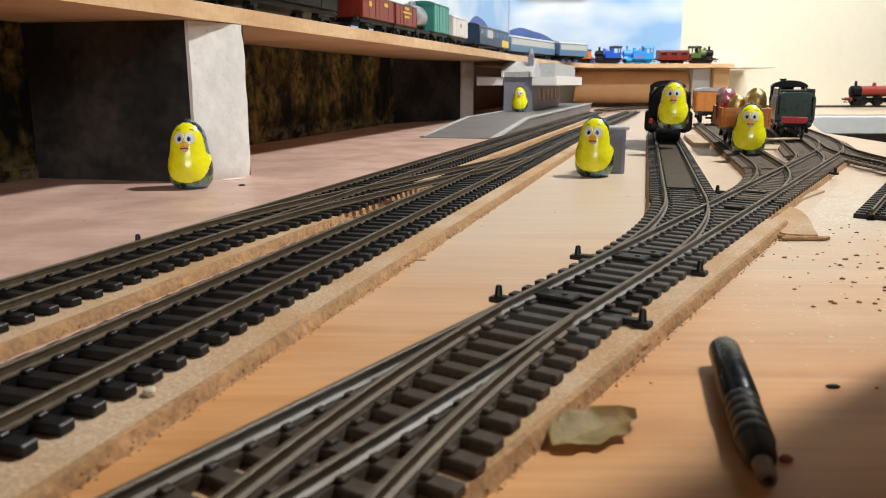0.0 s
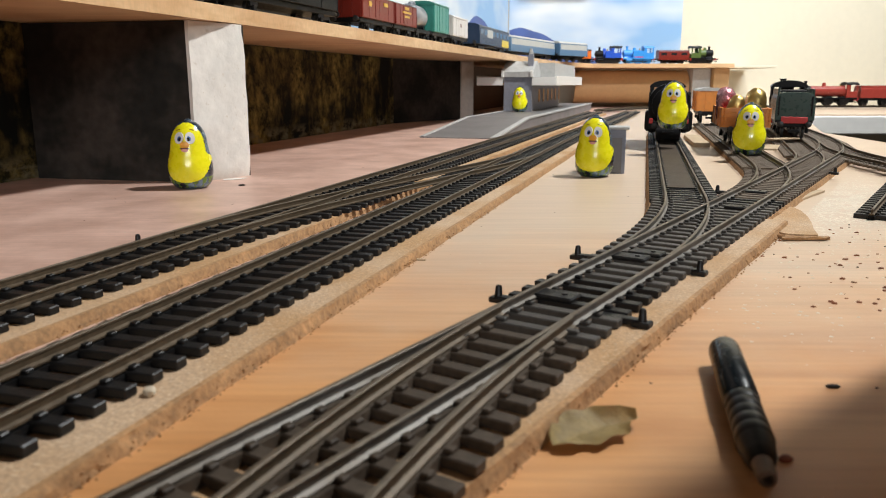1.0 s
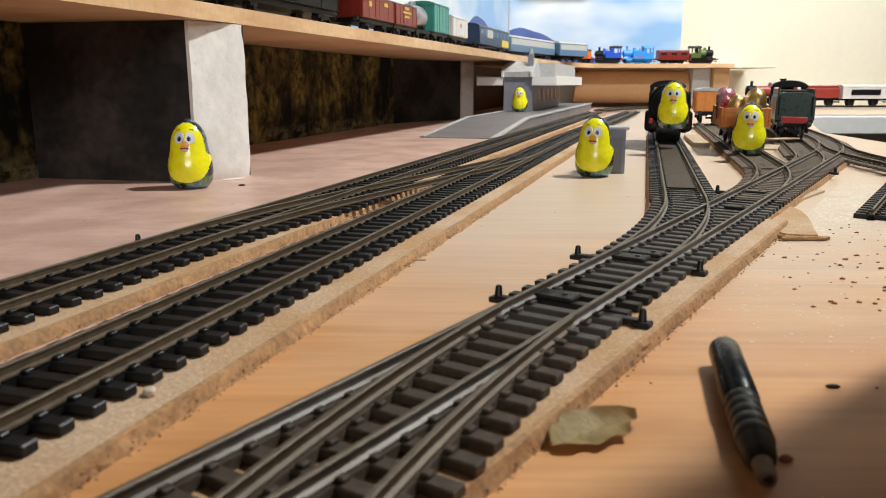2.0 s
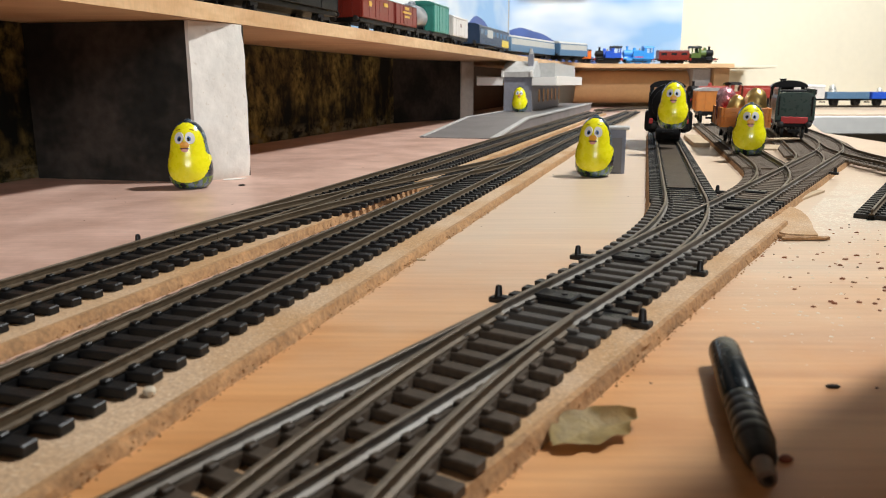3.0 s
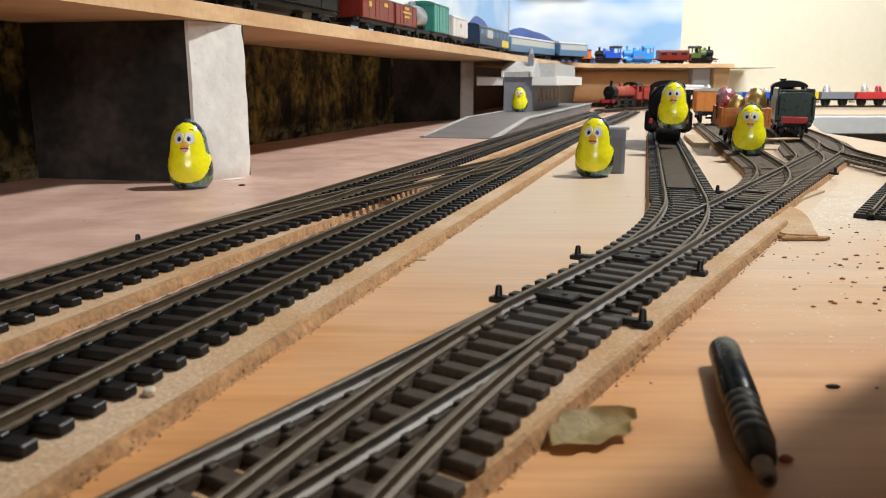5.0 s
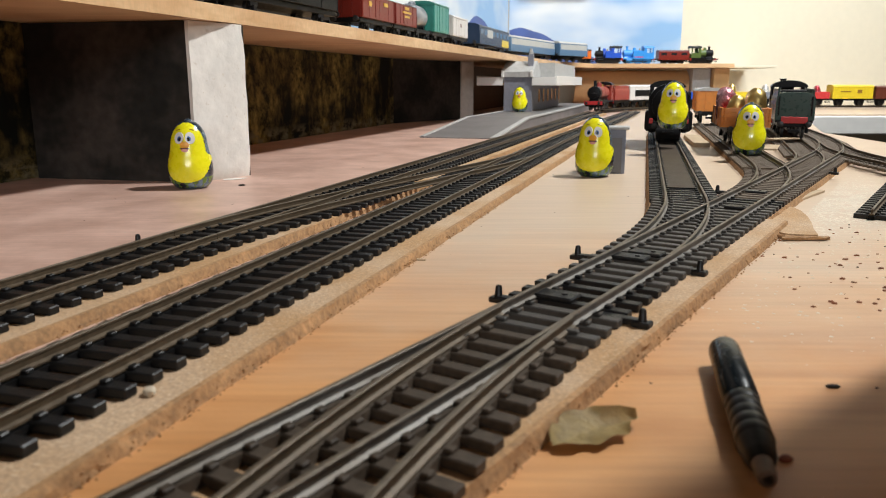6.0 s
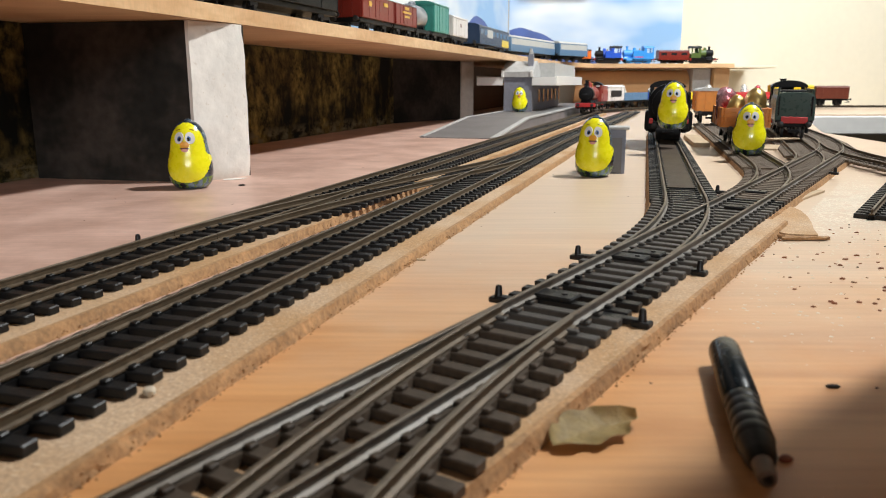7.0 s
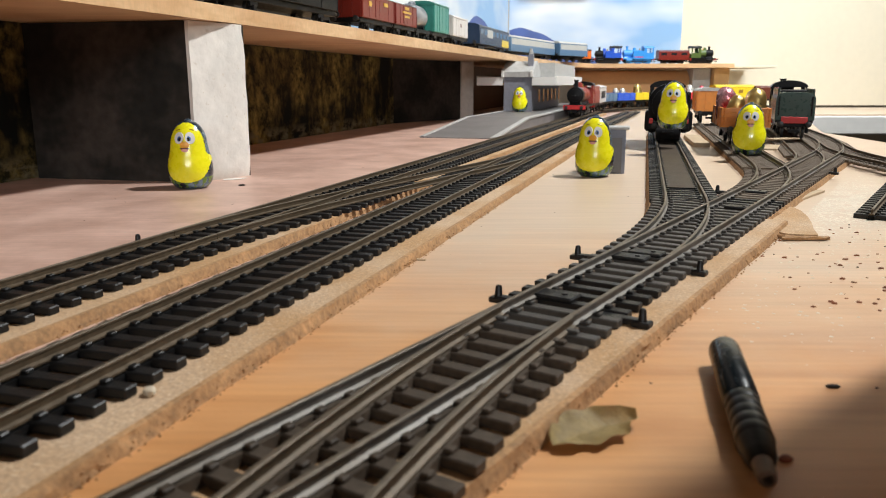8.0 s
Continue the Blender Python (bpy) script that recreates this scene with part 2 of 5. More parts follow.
HEAD_WALL = math.degrees(math.atan(0.273))
FAR_WALL = 1900.0
solid("ground", prism(bmesh.new(), [(-420, -260), (420, -260), (400, 500), (430, 868), (640, 1380), (2190, 1380), (2190, FAR_WALL), (-420, FAR_WALL)], -14, 0), BOARD,
      "bare plywood baseboard, pinkish along the shelf", "baseboard", "structure")
solid("wall_west", prism(bmesh.new(), [(wall_x(-300), -300), (wall_x(FAR_WALL), FAR_WALL), (wall_x(FAR_WALL) - 60, FAR_WALL), (wall_x(-300) - 60, -300)], -900, 1500), DIMWALL, "plain dark unseen room wall behind the shelf", "wall", "structure")
solid("wall_north", prism(bmesh.new(), [(wall_x(FAR_WALL) - 60, FAR_WALL), (2200, FAR_WALL), (2200, FAR_WALL + 60), (wall_x(FAR_WALL) - 60, FAR_WALL + 60)], -900, 1500), CREAM, "plain cream painted room wall", "wall", "structure")
solid("wall_east", prism(bmesh.new(), [(2200, -1200), (2260, -1200), (2260, 1960), (2200, 1960)], -900, 1500), DIMWALL, "plain dark unseen room wall", "wall", "structure")
bm = bmesh.new()
for x0, x1, z0, z1 in ((-700, -450, -900, 1500), (450, 2260, -900, 1500), (-450, 450, -900, 250), (-450, 450, 590, 1500)):
    box(bm, x0, x1, -1260, -1200, z0, z1)
solid("wall_south", bm, DIMWALL, "plain dark unseen room wall with a window", "wall", "structure")
window = thing("window_1", "white painted window in the dark unseen wall", "window", kind="structure")
for x0, x1, z0, z1 in ((-450, -434, 250, 590), (434, 450, 250, 590), (-434, 434, 250, 266), (-434, 434, 574, 590)):
    part("window_frame", box(bmesh.new(), x0 + 0.5, x1 - 0.5, -1256, -1226, z0 + 0.5, z1 - 0.5, 1), WHITEWOOD, window)
part("window_sill", box(bmesh.new(), -460, 460, -1199.5, -1170, 236, 249, 2), WHITEWOOD, window)
solid("wall_southwest", prism(bmesh.new(), [(-700, -1260), (wall_x(-300) - 30, -300), (wall_x(-300) - 90, -300), (-760, -1260)], -900, 1500), DIMWALL, "plain dark unseen room wall", "wall", "structure")
solid("ceiling", box(bmesh.new(), -760, 2260, -1260, 1960, 1500, 1560), CEILING, "plain dark ceiling", "ceiling", "structure")
solid("floor", box(bmesh.new(), -760, 2260, -1260, 1960, -960, -900), FLOORM, "dark room floor below the baseboard", "floor", "structure")

# the shelf along the wall, one sheet with a far arm
def shelf_outline():
    front = [(shelf_x(y), y) for y in (60, 400, 800, 1100, 1300)]
    a, b = Vector(front[-1]), Vector((330, 1715))
    c = Vector((shelf_x(1560), 1590))
    bend = [tuple((1 - u) ** 2 * a + 2 * u * (1 - u) * c + u * u * b) for u in (0.2, 0.4, 0.6, 0.8, 1.0)]
    return front + bend + [(640, 1715), (640, FAR_WALL - 4), (wall_x(FAR_WALL) + 3, FAR_WALL - 4), (wall_x(60) + 3, 60)]


solid("upper_shelf", prism(bmesh.new(), shelf_outline(), 88, 97), SHELF, "raw plywood shelf carrying the upper line of trains", "shelf", "structure")
solid("shelf_ledge", box(bmesh.new(), 641, 735, 1722, FAR_WALL - 4, 88, 93, 0.5), CREAM, "thin cream ledge at the end of the shelf", "ledge", "structure")


def rough_block(name, outline, z1, face, mats, label):
    """A block whose sides are dark and whose end face is plastered white."""
    root = thing(name, label, "shelf support", kind="structure")
    bm = prism(bmesh.new(), outline, 0, z1)
    part("core", bm, mats[0], root)
    # end slab with rounded uneven edges
    (x0, y0), (x1, y1) = face
    d = Vector((x1 - x0, y1 - y0, 0))
    n = Vector((d.y, -d.x, 0)).normalized()
    bm = bmesh.new()
    cols, rows = 14, 26
    grid = []
    for j in range(rows + 1):
        row = []
        for i in range(cols + 1):
            u, v = i / cols, j / rows
            p = Vector((x0, y0, 0)) + d * u + Vector((0, 0, z1 * v))
            edge = min(1.0, min(1 - u, 1.0) * 7) ** 0.5
            bot = min(1.0, v * 16) ** 0.5
            out = 1.2 + 1.6 * edge * bot + 0.5 * noise.noise(p * 0.12) + 0.25 * noise.noise(p * 0.5)
            p = p + n * out - d.normalized() * (1 - edge) * 0.8
            if i == cols:
                p -= d.normalized() * (1.5 * max(0, (v - 0.8) / 0.2) ** 2 * 2 + 1.5 * max(0, (0.1 - v) / 0.1))
            row.append(bm.verts.new(p))
        grid.append(row)
    for j in range(rows):
        for i in range(cols):
            bm.faces.new((grid[j][i], grid[j][i + 1], grid[j + 1][i + 1], grid[j + 1][i]))
    ring = [grid[0][i] for i in range(cols + 1)] + [grid[j][cols] for j in range(1, rows + 1)] + [grid[rows][i] for i in range(cols - 1, -1, -1)] + [grid[j][0] for j in range(rows - 1, 0, -1)]
    back = [bm.verts.new(v.co - n * (v.co - Vector((x0, y0, v.co.z))).dot(n)) for v in ring]
    for i in range(len(ring)):
        j = (i + 1) % len(ring)
        bm.faces.new((ring[i], back[i], back[j], ring[j]))
    part("plaster_face", bm, mats[1], root, "rough white plastered end face", True)
    return root


rough_block("shelf_support", [(-139.5, 426), (-117, 461), (-206, 486), (-238, 446)], 87.6, ((-139.5, 426), (-117, 461)), (DARKPLY, PLASTER), "dark painted support block with a rough white end")
rough_block("shelf_support", [(27, 1205), (48, 1227), (-20, 1260), (-93, 1040)], 87.6, ((27, 1205), (48, 1227)), (DARKPLY, PLASTER), "dark painted support panel with a white end")


# ---- backdrops on the wall ----
def forest_material():
    """A printed autumn wood: dark gaps, olive and ochre crowns, thin trunks, pale scrub along the foot."""
    m = bpy.data.materials.new("forest_print")
    m.use_nodes = True
    nt = m.node_tree
    b = nt.nodes["Principled BSDF"]
    tc = nt.nodes.new("ShaderNodeTexCoord")

    def field(scale, stretch, detail, lo, hi, rough=0.6):
        mp = nt.nodes.new("ShaderNodeMapping")
        mp.inputs["Scale"].default_value = stretch
        nt.links.new(tc.outputs["Object"], mp.inputs[0])
        n = nt.nodes.new("ShaderNodeTexNoise")
        n.inputs["Scale"].default_value, n.inputs["Detail"].default_value, n.inputs["Roughness"].default_value = scale, detail, rough
        nt.links.new(mp.outputs[0], n.inputs["Vector"])
        k = nt.nodes.new("ShaderNodeMapRange")
        k.inputs[1].default_value, k.inputs[2].default_value = lo, hi
        nt.links.new(n.outputs[0], k.inputs[0])
        return k.outputs[0]

    def blend(fac, a, c):
        x = nt.nodes.new("ShaderNodeMix")
        x.data_type = "RGBA"
        nt.links.new(fac, x.inputs[0])
        for sock, val in ((x.inputs[6], a), (x.inputs[7], c)):
            if isinstance(val, tuple):
                sock.default_value = (*val, 1)
            else:
                nt.links.new(val, sock)
        return x.outputs[2]

    crowns = blend(field(75, (1, 1, 1), 8, 0.40, 0.64, 0.7), (0.030, 0.028, 0.010), (0.40, 0.29, 0.085))
    col = blend(field(16, (1, 1, 0.6), 5, 0.40, 0.60), (0.008, 0.009, 0.007), crowns)
    col = blend(field(1, (90, 90, 5), 2, 0.66, 0.72), col, (0.10, 0.075, 0.045))
    sep = nt.nodes.new("ShaderNodeSeparateXYZ")
    nt.links.new(tc.outputs["Object"], sep.inputs[0])
    foot = nt.nodes.new("ShaderNodeMapRange")
    for k, v in ((1, 0.006), (2, 0.015), (3, 1.0), (4, 0.0)):
        foot.inputs[k].default_value = v
    nt.links.new(sep.outputs[2], foot.inputs[0])
    mul = nt.nodes.new("ShaderNodeMath")
    mul.operation = "MULTIPLY"
    nt.links.new(foot.outputs[0], mul.inputs[0])
    nt.links.new(field(60, (1, 1, 2), 5, 0.45, 0.6), mul.inputs[1])
    col = blend(mul.outputs[0], col, (0.22, 0.19, 0.11))
    nt.links.new(col, b.inputs["Base Color"])
    b.inputs["Roughness"].default_value, b.inputs["Specular IOR Level"].default_value = 0.85, 0.15
    return m


def sky_material():
    m = bpy.data.materials.new("sky_print")
    m.use_nodes = True
    nt = m.node_tree
    b = nt.nodes["Principled BSDF"]
    tc = nt.nodes.new("ShaderNodeTexCoord")
    mp = nt.nodes.new("ShaderNodeMapping")
    mp.inputs["Scale"].default_value = (1, 1, 2.2)
    nt.links.new(tc.outputs["Object"], mp.inputs[0])
    v = nt.nodes.new("ShaderNodeTexNoise")
    v.inputs["Scale"].default_value, v.inputs["Detail"].default_value = 3.2, 3
    nt.links.new(mp.outputs[0], v.inputs["Vector"])
    r = nt.nodes.new("ShaderNodeValToRGB")
    e = r.color_ramp.elements
    e[0].position, e[0].color = 0.40, (0.27, 0.47, 0.74, 1)
    e[1].position, e[1].color = 0.62, (0.80, 0.84, 0.86, 1)
    nt.links.new(v.outputs[0], r.inputs[0])
    nt.links.new(r.outputs[0], b.inputs["Base Color"])
    b.inputs["Roughness"].default_value = 0.5
    return m


FOREST, SKY = forest_material(), sky_material()
HILL = shade("hill_print", (0.09, 0.15, 0.42), 0.6, vary=0.25, fine=30, coarse=8, bump=0)


def sheet_west(name, y0, y1, z0, z1, off, material, label):
    bm = prism(bmesh.new(), [(wall_x(y0) + off, y0), (wall_x(y0) + off + 1, y0), (wall_x(y1) + off + 1, y1), (wall_x(y1) + off, y1)], z0, z1)
    return solid(name, bm, material, label, "backdrop", "structure")


sheet_west("backdrop_forest", -200, 1250, 0.2, 87.8, 0.5, FOREST, "dark autumn forest print behind the shelf supports")
sheet_west("backing_panel", -200, 905, 97.3, 330, 0.5, DARKPLY, "black backing panel behind the shelf trains")
sheet_west("backdrop_sky", 906, FAR_WALL - 3, 97.3, 330, 0.5, SKY, "pale blue cloudy sky print on the wall")
solid("backdrop_sky_far", box(bmesh.new(), wall_x(FAR_WALL) + 3, 574, FAR_WALL - 1.6, FAR_WALL - 0.4, 97.3, 330), SKY, "pale blue cloudy sky print on the wall", "backdrop", "structure")
bm = bmesh.new()
prof = [(x, max(98, 132 + 52 * math.exp(-((x - 185) / 95.0) ** 2) + 1.5 * math.sin(x * 0.11))) for x in range(160, 402, 8)]
prof = [(x, max(98.5, z - max(0, (x - 290)) * 0.25)) for x, z in prof]
a = [bm.verts.new((x, FAR_WALL - 1.9, 98)) for x, z in prof]
b2 = [bm.verts.new((x, FAR_WALL - 1.9, z)) for x, z in prof]
for i in range(len(prof) - 1):
    bm.faces.new((a[i], a[i + 1], b2[i + 1], b2[i]))
solid("backdrop_hill", bm, HILL, "blue hill printed on the sky sheet", "backdrop", "structure")
bm = bmesh.new()
prof = [(y, 134 + 52 * math.exp(-((y - 1590) / 130.0) ** 2) + 2 * math.sin(y * 0.05)) for y in range(1400, 1894, 16)]
a = [bm.verts.new((wall_x(y) + 2.2, y, 98)) for y, z in prof]
b2 = [bm.verts.new((wall_x(y) + 2.2, y, z)) for y, z in prof]
for i in range(len(prof) - 1):
    bm.faces.new((a[i], a[i + 1], b2[i + 1], b2[i]))
solid("backdrop_hill_west", bm, HILL, "blue hill printed on the sky sheet", "backdrop", "structure")
solid("overhead_rail", box(bmesh.new(), 190, 350, FAR_WALL - 14, FAR_WALL - 3, 258, 266, 1), GREYPL, "grey ledge fixed high on the wall", "ledge", "structure")

# below the far arm: curved brown card, a grey block and a wooden post
bm = bmesh.new()
pts = [(1800 - 34 * math.cos(t), 47 + 37 * math.sin(t)) for t in [math.pi * (-0.42 + 0.9 * i / 18) for i in range(19)]]
pts = pts + [(y + (1800 - y) * 0.05, z + (47 - z) * 0.05) for y, z in pts[::-1]]
profile_x(bm, pts, 300, 560)
solid("card_tunnel", bm, CARD, "curved sheet of brown card under the shelf", "card tunnel", smooth=True)
solid("grey_block", box(bmesh.new(), 562, 602, 1752, 1800, 0, 87.8, 1), PALEGREY, "pale grey block propping up the shelf", "block")
solid("wooden_post", box(bmesh.new(), 604, 638, 1735, 1790, 0, 87.8, 1), CARD, "brown wooden post under the shelf end", "post")

# the back baseboard's white fascia, and the trim of the near board
solid("fascia", box(bmesh.new(), 642, 2190, 1368, 1379.5, -34, -2.5, 1.5), WHITEWOOD, "white painted fascia board of the back baseboard", "fascia", "structure")
solid("board_trim", prism(bmesh.new(), [(403, 500), (433, 868), (447, 868), (416, 500)], -14, -3), PALEGREY, "pale grey trim along the board edge", "trim", "structure")


# ---- tracks ----
def heading(h):
    return Vector((math.sin(radians(h)), math.cos(radians(h))))


def run(p, h, *moves, step=4.0):
    """Points and headings of a line that starts at p with heading h (clockwise from +y); moves: a length, or (radius, turn in degrees)."""
    p = Vector(p)
    out = [(p.copy(), h)]
    for mv in moves:
        if isinstance(mv, tuple):
            r, turn = mv
            n = max(2, int(abs(radians(turn)) * r / step))
            for _ in range(n):
                p = p + heading(h + turn / n / 2) * (r * abs(radians(turn)) / n)
                h += turn / n
                out.append((p.copy(), h))
        else:
            n = max(1, int(mv / step))
            for _ in range(n):
                p = p + heading(h) * (mv / n)
                out.append((p.copy(), h))
    return out


def cumulative(line):
    s = [0.0]
    for (a, _), (b, _) in zip(line, line[1:]):
        s.append(s[-1] + (b - a).length)
    return s


def place(line, s, ss=None):
    ss = ss or cumulative(line)
    s = min(max(s, 0.0), ss[-1] - 1e-6)
    i = max(k for k in range(len(ss)) if ss[k] <= s)
    u = (s - ss[i]) / (ss[i + 1] - ss[i])
    return line[i][0].lerp(line[i + 1][0], u), line[i][1] + (line[i + 1][1] - line[i][1]) * u


def side(p, h, off):
    d = heading(h)
    return p + Vector((d.y, -d.x)) * off


RAIL_PROFILE = [(-1.0, 0.0), (1.0, 0.0), (1.0, 0.35), (0.3, 0.7), (0.3, 1.7), (0.5, 1.95), (0.5, 2.4), (0.38, 2.5), (-0.38, 2.5), (-0.5, 2.4), (-0.5, 1.95), (-0.3, 1.7), (-0.3, 0.7), (-1.0, 0.35)]


def rail(line, off, z, s0=None, s1=None):
    bm = bmesh.new()
    ss = cumulative(line)
    ks = [k for k in range(len(line)) if (s0 is None or ss[k] >= s0) and (s1 is None or ss[k] <= s1)]
    prev = None
    for k in ks:
        p, h = line[k]
        d = heading(h)
        o = off(ss[k]) if callable(off) else off
        ring = [bm.verts.new((*(p + Vector((d.y, -d.x)) * (o + u)), z + w)) for u, w in RAIL_PROFILE]
        if prev:
            for i in range(len(ring)):
                j = (i + 1) % len(ring)
                bm.faces.new((prev[i], prev[j], ring[j], ring[i]))
        else:
            bm.faces.new(ring)
        prev = ring
    bm.faces.new(prev[::-1])
    return bm


def sleeper_mesh(half0, half1, rails=(-8.25, 8.25)):
    bm = bmesh.new()
    box(bm, -half0, half1, -1.6, 1.6, 0, 1.9, 0.25)
    for r in rails:
        for sgn in (-1, 1):
            box(bm, r + sgn * 1.75 - 0.75, r + sgn * 1.75 + 0.75, -0.9, 0.9, 1.8, 2.7, 0.2)
    me = finish(bm, "sleeper")
    me.materials.append(SLEEPER)
    return me


SLEEPER_MESH = sleeper_mesh(15, 15)
BROWNDUST = shade("brown_dusty_plastic", (0.25, 0.20, 0.155), 0.75, spec=0.2, vary=0.45, fine=600, coarse=50, bump=0.25, bump_scale=1500, second=(0.13, 0.10, 0.08))
BROWN_MESH = sleeper_mesh(15, 15)
BROWN_MESH.materials[0] = BROWNDUST
PITCH = 7.05
SB = 3.0  # top of the cork


def railway(label, line, z=SB, sleepers=(0, 1e9), extents=None, rails=(None, None), joined_after=1e9, web=True, dz=0.0, brown_from=1e9, steel=None):
    """A length of model track: two rails on a row of plastic sleepers. extents(s) gives a sleeper's reach to both sides where it is not plain."""
    root = thing("railway_track", label, "model track", group="model tracks")
    for off in (-8.25, 8.25):
        bar = part("rail", rail(line, off, z + 1.9 + dz, *rails), steel or RAIL, root)
        bar.data.materials.append(RAILTOP)
        top = max(v.co.z for v in bar.data.vertices) - 0.00015
        for f in bar.data.polygons:
            f.material_index = 1 if f.center.z > top else 0
    ss = cumulative(line)
    s, rest, k = sleepers[0] + PITCH / 2, bmesh.new(), 0
    while s < min(ss[-1], sleepers[1]):
        p, h = place(line, s, ss)
        m = pose(p.x * MM, p.y * MM, z * MM, 0, 0, -h + random.uniform(-0.6, 0.6))
        ext = extents(s) if extents else None
        if ext:
            me = sleeper_mesh(ext[0], ext[1], ext[2])
            if line is LINE_C:
                me.materials[0] = DUSTY if s < 112 else SHEENDUST if s < 330 else BROWNDUST
            share("sleeper", me, root, m)
        elif s < joined_after:
            share("sleeper", BROWN_MESH if s > brown_from else SLEEPER_MESH, root, m)
        else:
            mm = pose(p.x, p.y, z, 0, 0, -h)
            bb = bmesh.new()
            box(bb, -15, 15, -1.6, 1.6, 0, 1.9)
            bb.transform(mm)
            tmp = bpy.data.meshes.new("tmp")
            bb.to_mesh(tmp)
            bb.free()
            rest.from_mesh(tmp)
            bpy.data.meshes.remove(tmp)
        s += PITCH
    if rest.verts:
        tagged(part("sleeper_row", rest, SLEEPER, root), kind="stuff")
    else:
        rest.free()
    if web:
        for off in (-8.25, 8.25):
            bm = bmesh.new()
            last = None
            for k in range(len(line)):
                if not sleepers[0] <= ss[k] <= sleepers[1]:
                    continue
                p, h = line[k]
                ring = [bm.verts.new((*side(p, h, off + u), z + w)) for u, w in ((-1.3, 0), (1.3, 0), (1.3, 1.5), (-1.3, 1.5))]
                if last:
                    for i in range(4):
                        bm.faces.new((last[i], last[(i + 1) % 4], ring[(i + 1) % 4], ring[i]))
                last = ring
            part("web", bm, SLEEPER if brown_from > 1e8 else BROWNDUST, root)
    return root


def cork_bed(line, left, right, z=SB, s0=0, s1=1e9, seed=1):
    """Cork underlay with a crumbled edge."""
    bm = bmesh.new()
    ss = cumulative(line)
    last = None
    n = int((min(ss[-1], s1) - s0) / 0.9)
    for k in range(n + 1):
        p, h = place(line, s0 + k * 0.9, ss)
        s = s0 + k * 0.9

        def ragged(lane):
            at = Vector((s * 0.11, lane * 7.3, seed * 3.1))
            return 0.55 * noise.noise(at) + 0.4 * noise.noise(at * 4.5) + 0.15 * noise.noise(at * 11)
        prof = [(-left - 0.6 + 0.7 * ragged(1), -0.3), (-left + 0.2 + 0.7 * ragged(2), z * 0.55), (-left + 1.1 + 0.7 * ragged(3), z - 0.1), (-left + 2.6, z), (0, z),
                (right - 1.9, z), (right - 0.8 + 0.7 * ragged(4), z - 0.1), (right - 0.4 + 0.7 * ragged(5), z * 0.62), (right - 0.2 + 0.7 * ragged(6), z * 0.3), (right + 0.2 + 0.5 * ragged(7), -0.3)]
        ring = [bm.verts.new((*side(p, h, u), w)) for u, w in prof]
        if last:
            for i in range(len(ring) - 1):
                f = bm.faces.new((last[i], last[i + 1], ring[i + 1], ring[i]))
                f.material_index = 0 if 2 <= i <= 4 else 1
        else:
            bm.faces.new(ring[::-1])
        last = ring
    bm.faces.new(last)
    ob = solid("cork_underlay", bm, CORK, "crumbly cork strip under the track", "cork underlay", "structure", True)
    ob.data.materials.append(EDGECORK)
    return ob


def base_strip(line, off, s0, s1, z, material, root):
    """A moulded strip that ties the sleepers together under a rail."""
    bm = bmesh.new()
    ss = cumulative(line)
    last = None
    s = s0
    while s <= s1:
        p, h = place(line, s, ss)
        ring = [bm.verts.new((*side(p, h, off + u), z + w)) for u, w in ((-1.9, 0), (1.9, 0), (1.7, 1.82), (-1.7, 1.82))]
        if last:
            for i in range(4):
                bm.faces.new((last[i], last[(i + 1) % 4], ring[(i + 1) % 4], ring[i]))
        else:
            bm.faces.new(ring)
        last = ring
        s += 4.0
    bm.faces.new(last[::-1])
    part("base_strip", bm, material, root)


HA, HB, HC = 17.2, 17.0, 33.3
A0 = Vector((-77, 254)) - heading(HA) * 260
LINE_A = run(A0, HA, 1430)
B0 = Vector((-45.6, 192.4)) - heading(HB) * 160
LINE_B = run(B0, HB, 700, (900, 1.5), 700)
C0 = Vector((36, 181)) - heading(HC) * 150
LINE_C = run(C0, HC, 560, (700, -16), 420)

# near turnout: a branch that leaves line C towards the camera
TOE1 = 150.0
P1, _ = place(LINE_C, TOE1)
LINE_C1 = run(P1, HC + 180, 6, (560, -13), 60)


def reach_c(s):
    if s < 132:
        g = max(0.0, (TOE1 - s)) ** 2 / (2 * 560)
        if g < 17:
            return (11.4, 15.0 + g, tuple(sorted({-8.25, 8.25, round(-8.25 + g, 1), round(8.25 + g, 1)})))
    if 160 < s < 318:
        g = max(0.0, (s - 172)) ** 2 / (2 * 438)
        return (15.0 + min(g, 22), 15.0, (-8.25, 8.25, round(-8.25 - g, 1), round(8.25 - g, 1)))
    if 336 < s < 455:
        g = max(0.0, (s - 344)) ** 2 / (2 * 438)
        return (15.0 + min(g, 20), 15.0, (-8.25, 8.25, round(-8.25 - g, 1), round(8.25 - g, 1)))
    return None


TOE2, TOE3 = 172.0, 344.0
P2, _ = place(LINE_C, TOE2)
LINE_S1 = run(P2, HC, (438, -18.6), 560)
P3, _ = place(LINE_C, TOE3)
LINE_S2 = run(P3, HC, (438, -18.6), 520)

